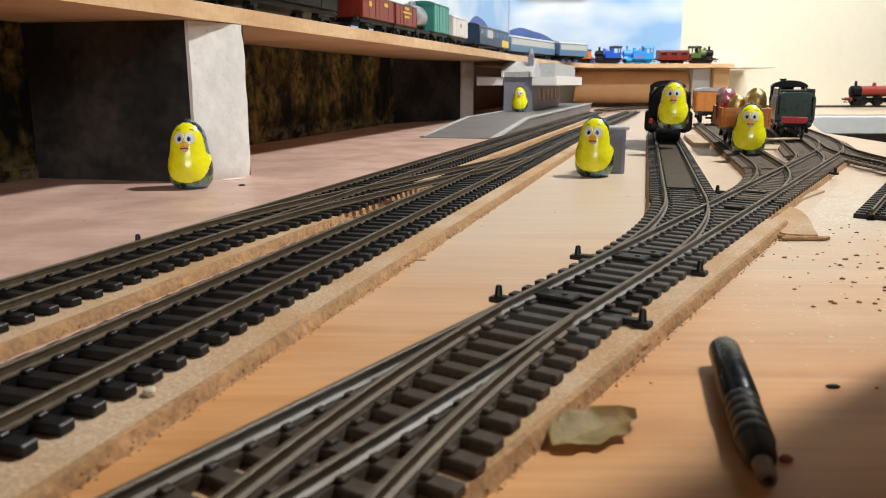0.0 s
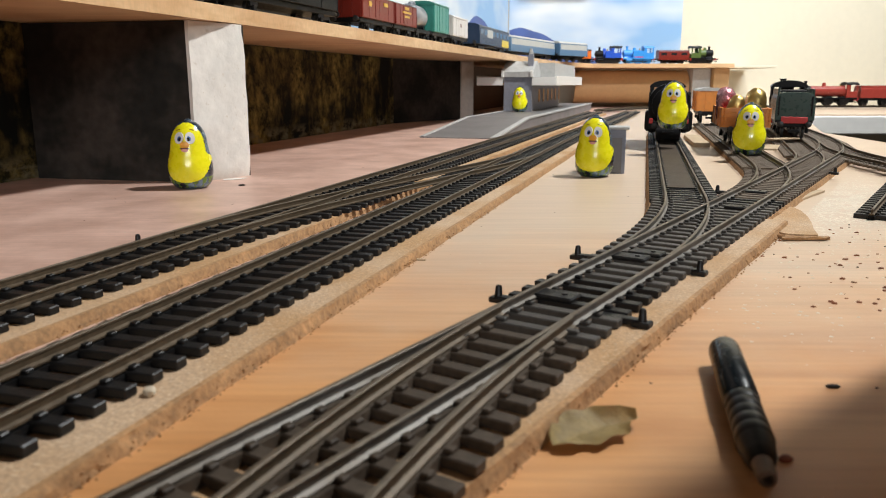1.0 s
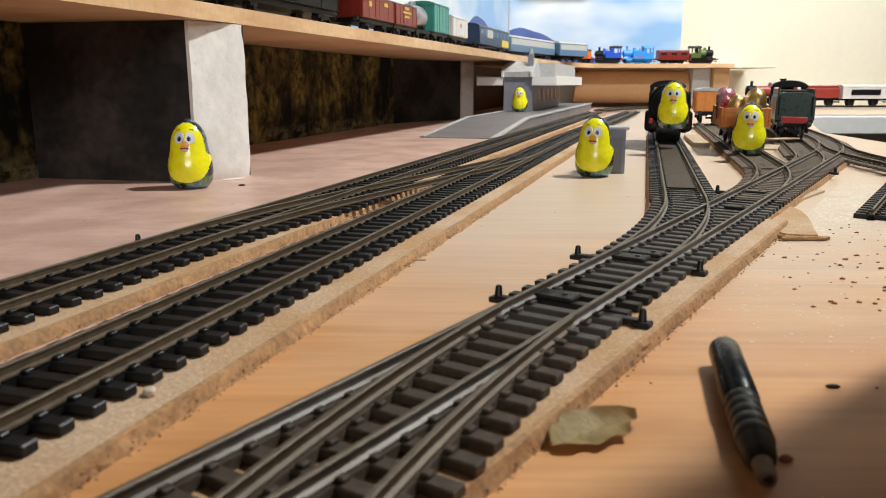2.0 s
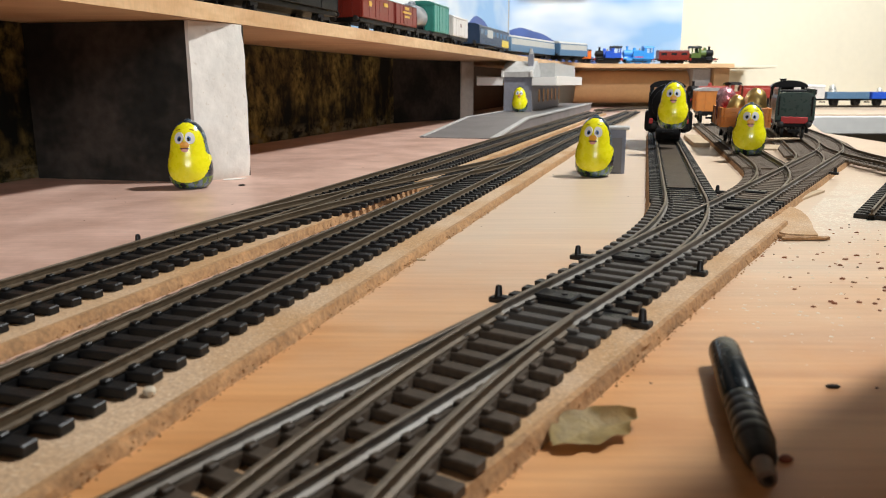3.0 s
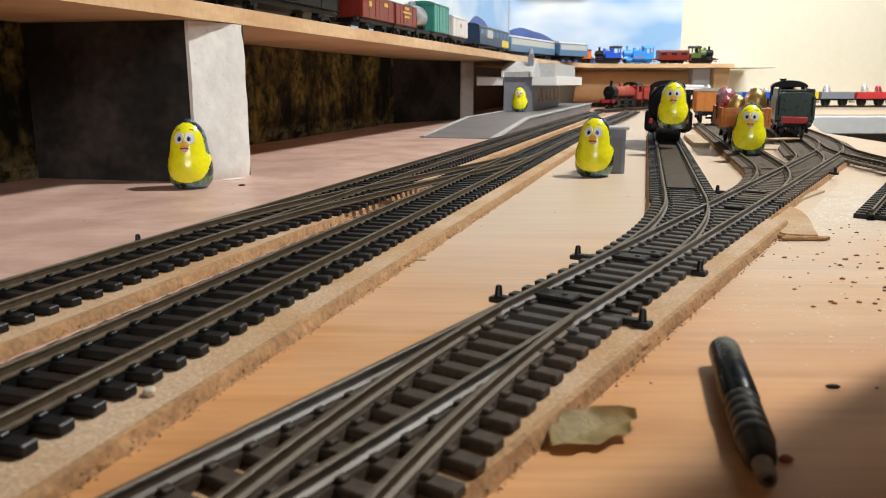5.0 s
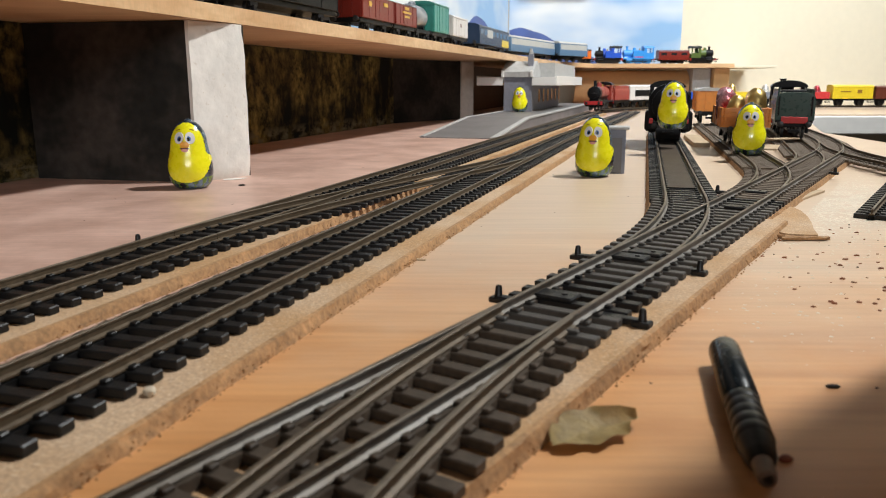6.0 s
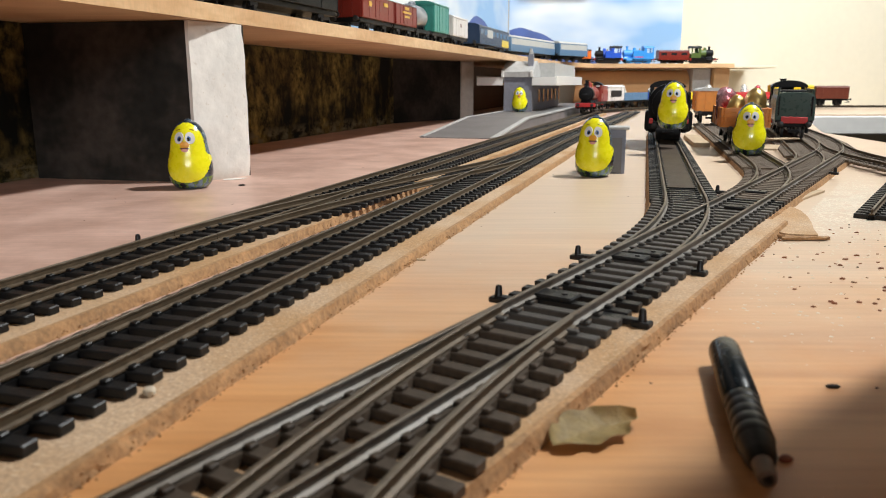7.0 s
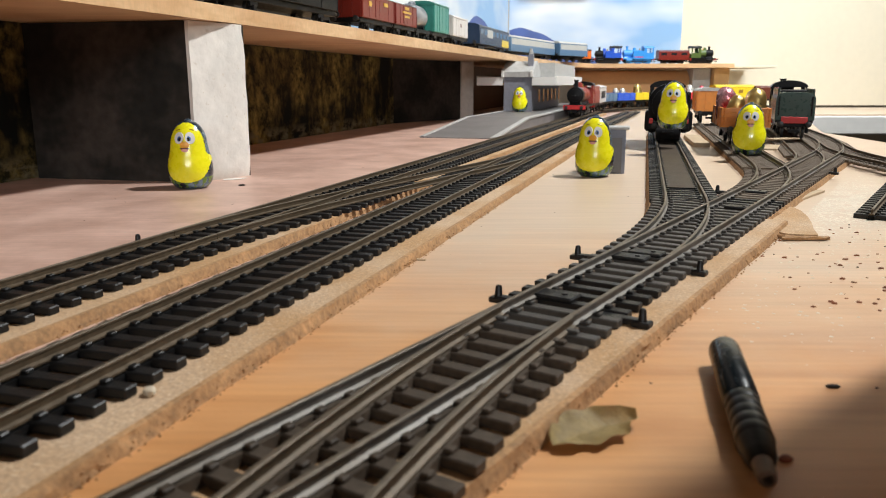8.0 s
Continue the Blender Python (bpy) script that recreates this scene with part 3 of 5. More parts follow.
cork_bed(LINE_A, 17, 21.5, 3.0, seed=2)
cork_bed(LINE_B, 15.8, 23.8, 2.9, s1=720, seed=3)
cork_bed(LINE_C, 13, 23, 3.0, s0=0, s1=292, seed=4)
cork_bed(LINE_C, 15.5, 15.8, 2.98, s0=291, s1=900, seed=5)
cork_bed(LINE_S1, 16, 16, 2.94, s0=120, s1=640, seed=6)
cork_bed(LINE_S2, 14.6, 14.6, 2.92, s0=110, s1=640, seed=7)
XA = 235.0
PX, _ = place(LINE_A, XA)
LINE_X = run(PX, HA, (500, 11), 155, (500, -11))


def reach_a(s):
    if XA < s < XA + 230:
        g = (s - XA) ** 2 / 1000 if s < XA + 96 else 9.2 + (s - XA - 96) * 0.194
        if g < 24:
            return (15.0, 15.0 + min(g, 8.6), (-8.25, 8.25))
    return None


def reach_b(s):
    p, _ = place(LINE_B, s)
    t = (p - PX).dot(heading(HA))
    if 120 < t < 345:
        g = (345 - t) ** 2 / 1000 if t > 249 else 9.2 + (249 - t) * 0.194
        if g < 24:
            return (15.0 + min(g, 8.6), 15.0, (-8.25, 8.25))
    return None


railway("blackened model track along the shelf and platform", LINE_A, extents=reach_a, joined_after=1000)
railway("blackened model track beside the platform line", LINE_B, extents=reach_b, joined_after=900)
railway("crossover rails between two model tracks", LINE_X, sleepers=(500, 500), rails=(12, None), web=False, dz=0.04)
turnouts = railway("model track with three turnouts in a row", LINE_C, extents=reach_c, brown_from=330, steel=RAILGREY)
for off in (-8.25, 8.25):
    base_strip(LINE_C, off, 0, 110, SB + 0.01, DUSTY, turnouts)
branch = railway("branch rails of the near turnout", LINE_C1, sleepers=(150, 150), rails=(28, None), web=False, dz=0.04)
for off in (-8.25, 8.25):
    base_strip(LINE_C1, off, 44, 180, SB + 0.02, DUSTY, branch)
railway("model siding under the black locomotive", LINE_S1, sleepers=(140, 1e9), rails=(14, None), dz=0.04, steel=RAILGREY)
railway("model siding under the orange wagons", LINE_S2, sleepers=(125, 1e9), rails=(14, None), dz=0.04, brown_from=0)
LINE_E = run((276, 440), 6, 50, (438, 16), 60)
railway("model track joining from the board edge", LINE_E, dz=0.02, z=2.9, brown_from=0)
LINE_D = run((181, 300), 35, 260)
railway("short end of loose model track on the board", LINE_D, z=0.1)
# the back line and its curve into the platform
BACK_Y = 1700.0
MEET = Vector((LINE_A[0][0].x + (BACK_Y - LINE_A[0][0].y) * math.tan(radians(HA)), BACK_Y))
TURN = 90 - HA
RAD = 438.0
TAN = RAD * math.tan(radians(TURN / 2))
LINE_T = run((MEET.x + TAN + 1400, BACK_Y), -90, 1400, (RAD, -TURN), 700)
railway("model track along the back of the board", LINE_T[::1], sleepers=(0, 1400 + RAD * radians(TURN) - 60), rails=(0, 1400 + RAD * radians(TURN) - 40), joined_after=0, z=3.0)
PS3, _ = place(LINE_C, 470)
LINE_S3 = run(PS3, HC, (438, -13.3), 430)
railway("model siding under the dark green tender", LINE_S3, sleepers=(95, 1e9), rails=(14, None), dz=0.04, z=2.9, brown_from=0)
bm = bmesh.new()
last = None
for k in range(60):
    p, h = place(LINE_S1, 178 + k * 6)
    ring = [bm.verts.new((*side(p, h, u), w)) for u, w in ((-6.6, 4.4), (-6.6, 5.5), (6.6, 5.5), (6.6, 4.4))]
    if last:
        for i in range(4):
            bm.faces.new((last[i], last[(i + 1) % 4], ring[(i + 1) % 4], ring[i]))
    last = ring
solid("track_infill", bm, DUSTY, "dark grey infill strip between the siding rails", "infill strip")
# an added panel outside the view, to shade the board's near right corner
solid("end_panel", box(bmesh.new(), 128, 137, -240, 171, 0, 172, 0.5), SHELF, "added plywood panel out of view that casts shade", "panel", "structure")

# added behind the camera to keep window light off the near board
solid("back_panel", box(bmesh.new(), -230, 127.5, -75, -66, 0, 66, 0.5), SHELF, "added plywood panel out of view that blocks low window light", "panel", "structure")

# ---- rolling stock: forward is +x, z = 0 is the top of the rails ----
WHEEL_RADIUS = {}


def wheel(parent, x, y, r, spokes=False, mat=None):
    bm = bmesh.new()
    prof = [(0.8, -1.2), (0.8, -1.0), (r - 1.2, -0.6), (r - 1.0, -1.1), (r, -1.1), (r, 0.7), (r + 0.7, 0.8), (r + 0.7, 1.2), (0.8, 1.2)]
    s = -1 if y > 0 else 1
    prof = [(a, b * 1.0) for a, b in prof]
    lathe(bm, prof, 18, (ALONG_Y if s > 0 else ALONG_Y @ Matrix.Rotation(math.pi, 4, "X")))
    if spokes:
        for k in range(5):
            bb = Matrix.Translation((0, -s * 1.3, 0)) @ Matrix.Rotation(k * math.pi / 5, 4, "Y")
            vs = [bm.verts.new(bb @ Vector(c)) for c in ((-r + 1, -0.3, -0.5), (r - 1, -0.3, -0.5), (r - 1, -0.3, 0.5), (-r + 1, -0.3, 0.5))]
            bm.faces.new(vs)
    ob = part("wheel", bm, mat or WHEELM, parent, smooth=True, at=pose(x * MM, y * MM, r * MM))
    WHEEL_RADIUS[ob.name] = r
    return ob


def buffers(parent, x, sgn, z=13.0, mat=None):
    for y in (-11, 11):
        bm = bmesh.new()
        lathe(bm, [(1.6, 0), (1.6, 3), (1.0, 3.2), (1.0, 5.5), (2.6, 5.8), (2.6, 6.3), (0.5, 6.7)], 12, Matrix.Translation((x, y, z)) @ (ALONG_X if sgn > 0 else Matrix.Rotation(-math.pi / 2, 4, "Y")))
        part("buffer", bm, mat or WHEELM, parent, smooth=True)


def coupling(parent, x, sgn):
    bm = bmesh.new()
    box(bm, min(x, x + sgn * 7), max(x, x + sgn * 7), -1.6, 1.6, 6.0, 7.2, 0.2)
    box(bm, min(x + sgn * 6, x + sgn * 7.5), max(x + sgn * 6, x + sgn * 7.5), -4.5, 4.5, 6.0, 8.6, 0.2)
    part("coupling", bm, BLACK, parent)


def underframe(root, length, wb, mat=BLACK, r=6.3):
    h = length / 2
    bm = bmesh.new()
    box(bm, -h, h, -13, 13, 10.5, 14.5, 0.3)
    for x in (-wb / 2, wb / 2):
        for y in (-11.6, 11.6):
            box(bm, x - 5, x + 5, y - 0.8, y + 0.8, 7.5, 11, 0.3)
            box(bm, x - 2, x + 2, y - 1.4, y + 1.4, 4.5, 8.5, 0.4)
    part("underframe", bm, mat, root)
    for x in (-wb / 2, wb / 2):
        for y in (-8.2, 8.2):
            wheel(root, x, y, r)
    for s in (-1, 1):
        buffers(root, s * h, s)
        coupling(root, s * h, s)


def open_wagon(label, length, mat, width=30.0, high=15.0, planks=4, group="", name="open_wagon"):
    root = thing(name, label, "goods wagon", group=group)
    underframe(root, length, length * 0.52)
    h, w = length / 2, width / 2
    part("wagon_floor", box(bmesh.new(), -h, h, -w, w, 14.5, 16), mat, root)
    dz = high / planks
    for s in (-1, 1):
        for k in range(planks):
            z0, z1 = 16 + k * dz, 16 + (k + 1) * dz - 0.12
            part("side_plank", box(bmesh.new(), -h, h, s * (w - 0.8) - 0.8, s * (w - 0.8) + 0.8, z0, z1, 0.18), mat, root)
            part("end_plank", box(bmesh.new(), s * (h - 0.8) - 0.8, s * (h - 0.8) + 0.8, -w + 1.7, w - 1.7, z0, z1, 0.18), mat, root)
        for x in (-h + 2, -h * 0.35, h * 0.35, h - 2):
            part("stanchion", box(bmesh.new(), x - 0.8, x + 0.8, s * w - 0.35, s * w + 0.35, 14.5, 16 + high, 0.1), mat, root)
        for y in (-w + 3, w - 3):
            part("stanchion", box(bmesh.new(), s * h - 0.35, s * h + 0.35, y - 0.8, y + 0.8, 14.5, 16 + high, 0.1), mat, root)
    return root


def roof_profile(w, z, rise, n=10):
    pts = [(w * math.cos(math.pi * i / n), z + rise * math.sin(math.pi * i / n)) for i in range(n + 1)]
    return pts


def van(label, length, mat, roofmat, width=31.0, high=27.0, group="", name="covered_van", mark=None, wb=None, rise=4.0):
    root = thing(name, label, "goods van", group=group)
    underframe(root, length, wb or length * 0.52)
    h, w = length / 2, width / 2
    bm = bmesh.new()
    box(bm, -h, h, -w, w, 14.5, 14.5 + high, 0.4)
    part("body", bm, mat, root)
    for s in (-1, 1):
        bm = bmesh.new()
        box(bm, -9, 9, s * w - 0.45, s * w + 0.45, 16, 13 + high, 0.15)
        box(bm, -0.25, 0.25, s * w - 0.6, s * w + 0.6, 16, 13 + high)
        part("door", bm, mat, root)
        for x in (-h + 1.2, -h * 0.6, h * 0.6, h - 1.2):
            part("strap", box(bmesh.new(), x - 0.6, x + 0.6, s * w - 0.3, s * w + 0.45, 15, 14 + high, 0.1), mat, root)
        for y in (-w + 2, -w * 0.33, w * 0.33, w - 2):
            part("end_rib", box(bmesh.new(), s * h - 0.4, s * h + 0.4, y - 0.5, y + 0.5, 15, 14 + high, 0.1), mat, root)
        if mark:
            for x, z, a, b in mark[1]:
                part("lettering_bar", box(bmesh.new(), x - a, x + a, min(s * (w + 0.2), s * (w + 0.75)), max(s * (w + 0.2), s * (w + 0.75)), z - b, z + b), mark[0], root, "plain bar for lettering or a dark opening")
    part("roof", profile_x(bmesh.new(), roof_profile(w + 0.8, 14.5 + high - 0.2, rise), -h - 0.6, h + 0.6), roofmat, root, smooth=True)
    return root


def coach(label, length, mat, band, roofmat, width=33.0, group="", face=None, name="passenger_coach", glazing=None):
    root = thing(name, label, "coach", group=group)
    h, w = length / 2, width / 2
    part("underframe", box(bmesh.new(), -h + 2, h - 2, -10, 10, 8, 13, 0.5), BLACK, root)
    for bx in (-h + 28, h - 28):
        bm = bmesh.new()
        for s in (-1, 1):
            box(bm, bx - 17, bx + 17, s * 11 - 1, s * 11 + 1, 4, 9, 0.5)
        box(bm, bx - 3, bx + 3, -11, 11, 6, 9)
        part("bogie", bm, BLACK, root)
        for x in (bx - 11, bx + 11):
            for y in (-8.2, 8.2):
                wheel(root, x, y, 6.3)
    part("body", profile_x(bmesh.new(), [(-w, 11), (w, 11), (w + 0.4, 21), (w - 0.6, 34), (-w + 0.6, 34), (-w - 0.4, 21)], -h, h), mat, root)
    for s in (-1, 1):
        part("window_band", box(bmesh.new(), -h + 4, h - 4, s * (w - 0.2) - 0.5, s * (w - 0.2) + 0.6, 22, 32, 0.1), band, root)
        n = max(2, int(length / 22))
        for k in range(n):
            x = -h + length * (k + 0.5) / n
            part("window", box(bmesh.new(), x - 7, x + 7, s * w - 0.4, s * w + 0.75, 24, 30.5, 0.1), glazing or GLASSDARK, root)
    part("roof", profile_x(bmesh.new(), roof_profile(w, 33.8, 5.0), -h, h), roofmat, root, smooth=True)
    for s in (-1, 1):
        buffers(root, s * h, s)
        if face:
            part("end_panel", box(bmesh.new(), min(s * h, s * h + s * 0.8), max(s * h, s * h + s * 0.8), -w + 1, w - 1, 12, 22, 0.2), face, root, "warning yellow end panel")
            for y in (-7, 7):
                part("cab_window", box(bmesh.new(), min(s * h, s * h + s * 0.9), max(s * h, s * h + s * 0.9), y - 5.5, y + 5.5, 24, 31, 0.2), GLASSDARK, root)
    return root


def tank_wagon(label, mat, length=62.0, group=""):
    root = thing("tank_wagon", label, "tank wagon", group=group)
    underframe(root, length, 34)
    lathe_m = Matrix.Translation((-length / 2 + 3, 0, 28)) @ ALONG_X
    n = length - 6
    part("tank", lathe(bmesh.new(), [(0, 0), (7, 0.4), (11.5, 1.6), (13, 4), (13, n - 4), (11.5, n - 1.6), (7, n - 0.4), (0, n)], 28, lathe_m), mat, root, smooth=True)
    part("filler_dome", lathe(bmesh.new(), [(4, 0), (4, 4), (3, 5), (0, 5.4)], 16, Matrix.Translation((0, 0, 39.5))), mat, root, smooth=True)
    for x in (-length * 0.3, length * 0.3):
        part("cradle", box(bmesh.new(), x - 1.5, x + 1.5, -9, 9, 14.5, 18.5, 0.3), BLACK, root)
    return root


def steam_loco(label, boilermat, framemat=None, smokemat=None, length=118.0, drivers=3, dr=10.0, tank=False, roofmat=None, group="", bufmat=None, boiler_r=11.5, rodmat=None, wheelmat=None, lining=None, deflectors=False, chimney=True):
    """A model steam engine. The smokebox leads in +x."""
    framemat, smokemat, roofmat = framemat or BLACK, smokemat or BLACK, roofmat or BLACK
    root = thing("steam_locomotive", label, "locomotive", group=group)
    h = length / 2
    bm = bmesh.new()
    box(bm, -h, h, -15.5, 15.5, 15, 16.6, 0.3)
    box(bm, -h, h, -16, -15, 13.2, 16.6, 0.2)
    box(bm, -h, h, 15, 16, 13.2, 16.6, 0.2)
    part("running_plate", bm, framemat, root)
    part("frames", box(bmesh.new(), -h + 3, h - 3, -5.5, 5.5, 6, 15.2, 0.3), BLACK, root)
    part("buffer_beam", box(bmesh.new(), h - 0.6, h + 1.6, -16, 16, 10, 16.2, 0.3), BUFRED if bufmat is None else bufmat, root, "red buffer beam")
    part("buffer_beam", box(bmesh.new(), -h - 1.6, -h + 0.6, -16, 16, 10, 16.2, 0.3), BUFRED if bufmat is None else bufmat, root, "red buffer beam")
    for s in (-1, 1):
        buffers(root, s * (h + 1.4), s)
        coupling(root, s * h, s)
    zc = 16.6 + boiler_r + 2.0 if chimney else 30.0
    cab0, cab1 = -h + 1, -h + 25
    sm = h - 22
    part("boiler", lathe(bmesh.new(), [(boiler_r - 0.6, 0), (boiler_r, 0.5), (boiler_r, (sm - cab1) * 0.5), (boiler_r + 0.35, (sm - cab1) * 0.5 + 0.2), (boiler_r + 0.35, (sm - cab1) * 0.5 + 1.4), (boiler_r, (sm - cab1) * 0.5 + 1.6), (boiler_r - 0.3, sm - cab1)], 32, Matrix.Translation((cab1, 0, zc)) @ ALONG_X), boilermat, root, smooth=True)
    part("smokebox", lathe(bmesh.new(), [(boiler_r + 0.5, 0), (boiler_r + 0.5, 17.5), (boiler_r - 0.2, 18), (boiler_r - 2.5, 18.2), (boiler_r - 2.6, 18.9), (boiler_r * 0.4, 20), (0, 20.2)], 32, Matrix.Translation((sm, 0, zc)) @ ALONG_X), smokemat, root, smooth=True)
    bm = bmesh.new()
    box(bm, h - 2.6, h - 1.8, -6, 6, zc - 0.4, zc + 0.4)
    cyl(bm, h - 2.4, 0, zc, 1.4, 1.6, "x", 10)
    part("smokebox_handle", bm, WHEELM, root, smooth=True)
    part("saddle", profile_x(bmesh.new(), [(-9, 16.4), (9, 16.4), (6.5, zc - 7), (-6.5, zc - 7)], sm + 1, sm + 17), smokemat, root)
    if chimney:
        part("chimney", lathe(bmesh.new(), [(4.6, -1.5), (3.6, 0.5), (2.9, 2), (2.8, 9), (3.6, 9.6), (3.6, 10.4), (2.6, 10.4), (2.4, 6)], 20, Matrix.Translation((sm + 9, 0, zc + boiler_r))), smokemat, root, smooth=True)
    mid = (cab1 + sm) / 2
    if chimney:
        part("dome", lathe(bmesh.new(), [(5.4, -1.5), (4.2, 0.6), (4.0, 4), (3.2, 6.2), (1.6, 7.3), (0, 7.6)], 20, Matrix.Translation((mid + 6, 0, zc + boiler_r))), boilermat, root, smooth=True)
    if chimney:
        part("safety_valve", lathe(bmesh.new(), [(2.2, -1), (1.6, 0.6), (1.3, 4), (0.8, 4.6), (0, 4.8)], 14, Matrix.Translation((cab1 + 8, 0, zc + boiler_r))), BRASS, root, smooth=True)
    # cab with openings in its sides and two round spectacles
    for s in (-1, 1):
        bm = bmesh.new()
        box(bm, cab0, cab1, s * 15 - 0.5, s * 15 + 0.5, 16.6, 30, 0.15)
        box(bm, cab0, cab0 + 3, s * 15 - 0.5, s * 15 + 0.5, 30, 44, 0.15)
        box(bm, cab1 - 7, cab1, s * 15 - 0.5, s * 15 + 0.5, 30, 44, 0.15)
        part("cab_side", bm, boilermat, root)
    bm = bmesh.new()
    box(bm, cab1 - 1, cab1, -14.5, 14.5, 16.6, 36)
    for y0, y1 in ((-14.5, -12), (-5.5, 5.5), (12, 14.5)):
        box(bm, cab1 - 1, cab1, y0, y1, 36, 44)
    part("cab_front", bm, boilermat, root)
    part("cab_roof", profile_x(bmesh.new(), roof_profile(16.2, 43.6, 6.4, 12), cab0 - 2, cab1 + 1), roofmat, root, smooth=True)
    if tank:
        for s in (-1, 1):
            part("side_tank", box(bmesh.new(), cab1 - 0.2, h - 26, s * 11.5 - 4, s * 11.5 + 4, 16.6, 36, 0.5), boilermat, root)
            if lining:
                part("lining", box(bmesh.new(), cab1 + 1, h - 28, s * 15.5 - 0.2, s * 15.5 + 0.25, 18, 20), lining, root)
        part("bunker", box(bmesh.new(), -h, cab0 + 1, -15, 15, 16.6, 33, 0.4), boilermat, root)
    if deflectors:
        for s in (-1, 1):
            part("smoke_deflector", prism(bmesh.new(), [(h - 34, s * 16 - 0.5), (h - 3, s * 16 - 0.5), (h - 3, s * 16 + 0.5), (h - 34, s * 16 + 0.5)], 16.6, 40), framemat, root)
            part("side_casing", box(bmesh.new(), h - 40, h - 5, s * 15.5 - 3.5, s * 15.5 + 3.5, 8, 25, 2.0), BLACK, root)
            part("lamp", box(bmesh.new(), h + 1.5, h + 3, s * 14 - 1.5, s * 14 + 1.5, 15, 19, 0.3), REDW, root, "small red lamp")
    if deflectors:
        part("front_bogie", lathe(bmesh.new(), [(3, -10), (5.6, -9.4), (5.6, 9.4), (3, 10)], 20, Matrix.Translation((h + 1, 0, 7)) @ ALONG_Y), BLACK, root, smooth=True)
    span = length * 0.56
    xs = [-span / 2 - 2 + span * k / (drivers - 1) for k in range(drivers)]
    for x in xs:
        for y in (-8.2, 8.2):
            wheel(root, x, y, dr, True, wheelmat)
    for s in (-1, 1):
        part("coupling_rod", box(bmesh.new(), xs[0] - 1, xs[-1] + 1, s * 11 - 0.5, s * 11 + 0.5, dr - 4.0, dr - 2.2, 0.2), rodmat or WHEELM, root)
        part("cylinder_block", lathe(bmesh.new(), [(4, 0), (4.4, 0.4), (4.4, 12.6), (4, 13)], 16, Matrix.Translation((h - 22, s * 13, 11)) @ ALONG_X), framemat, root, smooth=True)
    for y in (-8.2, 8.2):
        wheel(root, h - 14, y, 6.3)
    return root


def tender(label, mat, length=72.0, group="", lip=True):
    root = thing("tender", label, "tender", group=group)
    underframe(root, length, length * 0.6)
    h = length / 2
    part("wheel_guard", box(bmesh.new(), -h + 1, h - 1, -15, 15, 14, 16, 0.3), BLACK, root)
    bm = bmesh.new()
    out = [(-15.6, 16), (15.6, 16), (15.6, 32), (15.0, 36), (13, 38.4), (9, 39.6), (-9, 39.6), (-13, 38.4), (-15, 36), (-15.6, 32)]
    profile_x(bm, out, -h, h)
    part("water_tank", bm, mat, root, smooth=True)
    part("coal_space", box(bmesh.new(), -h * 0.4, h - 1, -11, 11, 39.2, 41.5, 1.0), BLACK, root)
    for s in (-1, 1):
        part("coal_rail", box(bmesh.new(), -h + 2, h - 1, s * 14 - 0.5, s * 14 + 0.5, 37, 42.5, 0.2), mat, root)
    part("buffer_beam", box(bmesh.new(), -h - 1.4, -h + 0.2, -10.5, 10.5, 13.5, 19.0, 0.3), BUFRED, root, "red buffer beam")
    for y in (-13, 13):
        part("lamp_iron", box(bmesh.new(), -h - 1.2, -h + 0.1, y - 0.6, y + 0.6, 20, 36, 0.1), BLACK, root)
    return root


def diesel(label, length, mat, facemat, roofmat, group=""):
    root = coach(label, length, mat, mat, roofmat, 34, group, face=facemat, name="diesel_locomotive")
    tagged(root, category="locomotive")
    return root


BUFRED = paint("buffer_red", (0.55, 0.03, 0.03))
BRASS = paint("brass", (0.55, 0.36, 0.10), 0.3, 0.9)
GLASSDARK = paint("dark_glazing", (0.02, 0.025, 0.03), 0.1, coat=0.6)
ORANGE = shade("orange_wagon_plastic", (0.74, 0.25, 0.03), 0.45, vary=0.15, fine=200, coarse=40, bump=0.1)
REDENG = paint("engine_red", (0.30, 0.04, 0.028))
MAROON = paint("maroon", (0.12, 0.018, 0.016))
REDVAN = paint("van_red_brown", (0.20, 0.02, 0.012))
TEAL = paint("teal_green", (0.05, 0.29, 0.24))
WHITEV = paint("off_white", (0.72, 0.69, 0.66))
NAVY = paint("rail_blue", (0.012, 0.032, 0.075))
YELLOW = paint("bright_yellow", (0.80, 0.60, 0.03))
SKYBLUE = paint("light_blue", (0.04, 0.30, 0.80))
BLUE = paint("mid_blue", (0.02, 0.10, 0.62))
PALEBLUE = paint("grey_blue", (0.10, 0.20, 0.33))
COACHGREY = paint("coach_grey", (0.50, 0.50, 0.47))
OLIVE = paint("olive_green", (0.09, 0.14, 0.035))
DKGREEN = paint("dark_green", (0.012, 0.05, 0.042), 0.3)
BROWN = paint("brake_van_brown", (0.14, 0.035, 0.02))
MIDGREY = paint("wagon_grey", (0.22, 0.24, 0.28))
PINK = paint("pink", (0.75, 0.20, 0.26))
REDW = paint("wagon_red", (0.62, 0.05, 0.05))
SILVER = paint("dull_silver", (0.55, 0.57, 0.62), 0.35, 0.7)
LETTER = paint("yellow_lettering", (0.72, 0.45, 0.05))
VARBROWN = paint("dark_lettering", (0.30, 0.16, 0.03))


def put(ob, line, s, z, flip=False):
    """Stand a vehicle at length s along a line."""
    p, h = place(line, s)
    ob.matrix_basis = pose(p.x * MM, p.y * MM, z * MM, 0, 0, 90 - h + (180 if flip else 0))
    return ob


RT = SB + 4.4  # top of the rails on cork

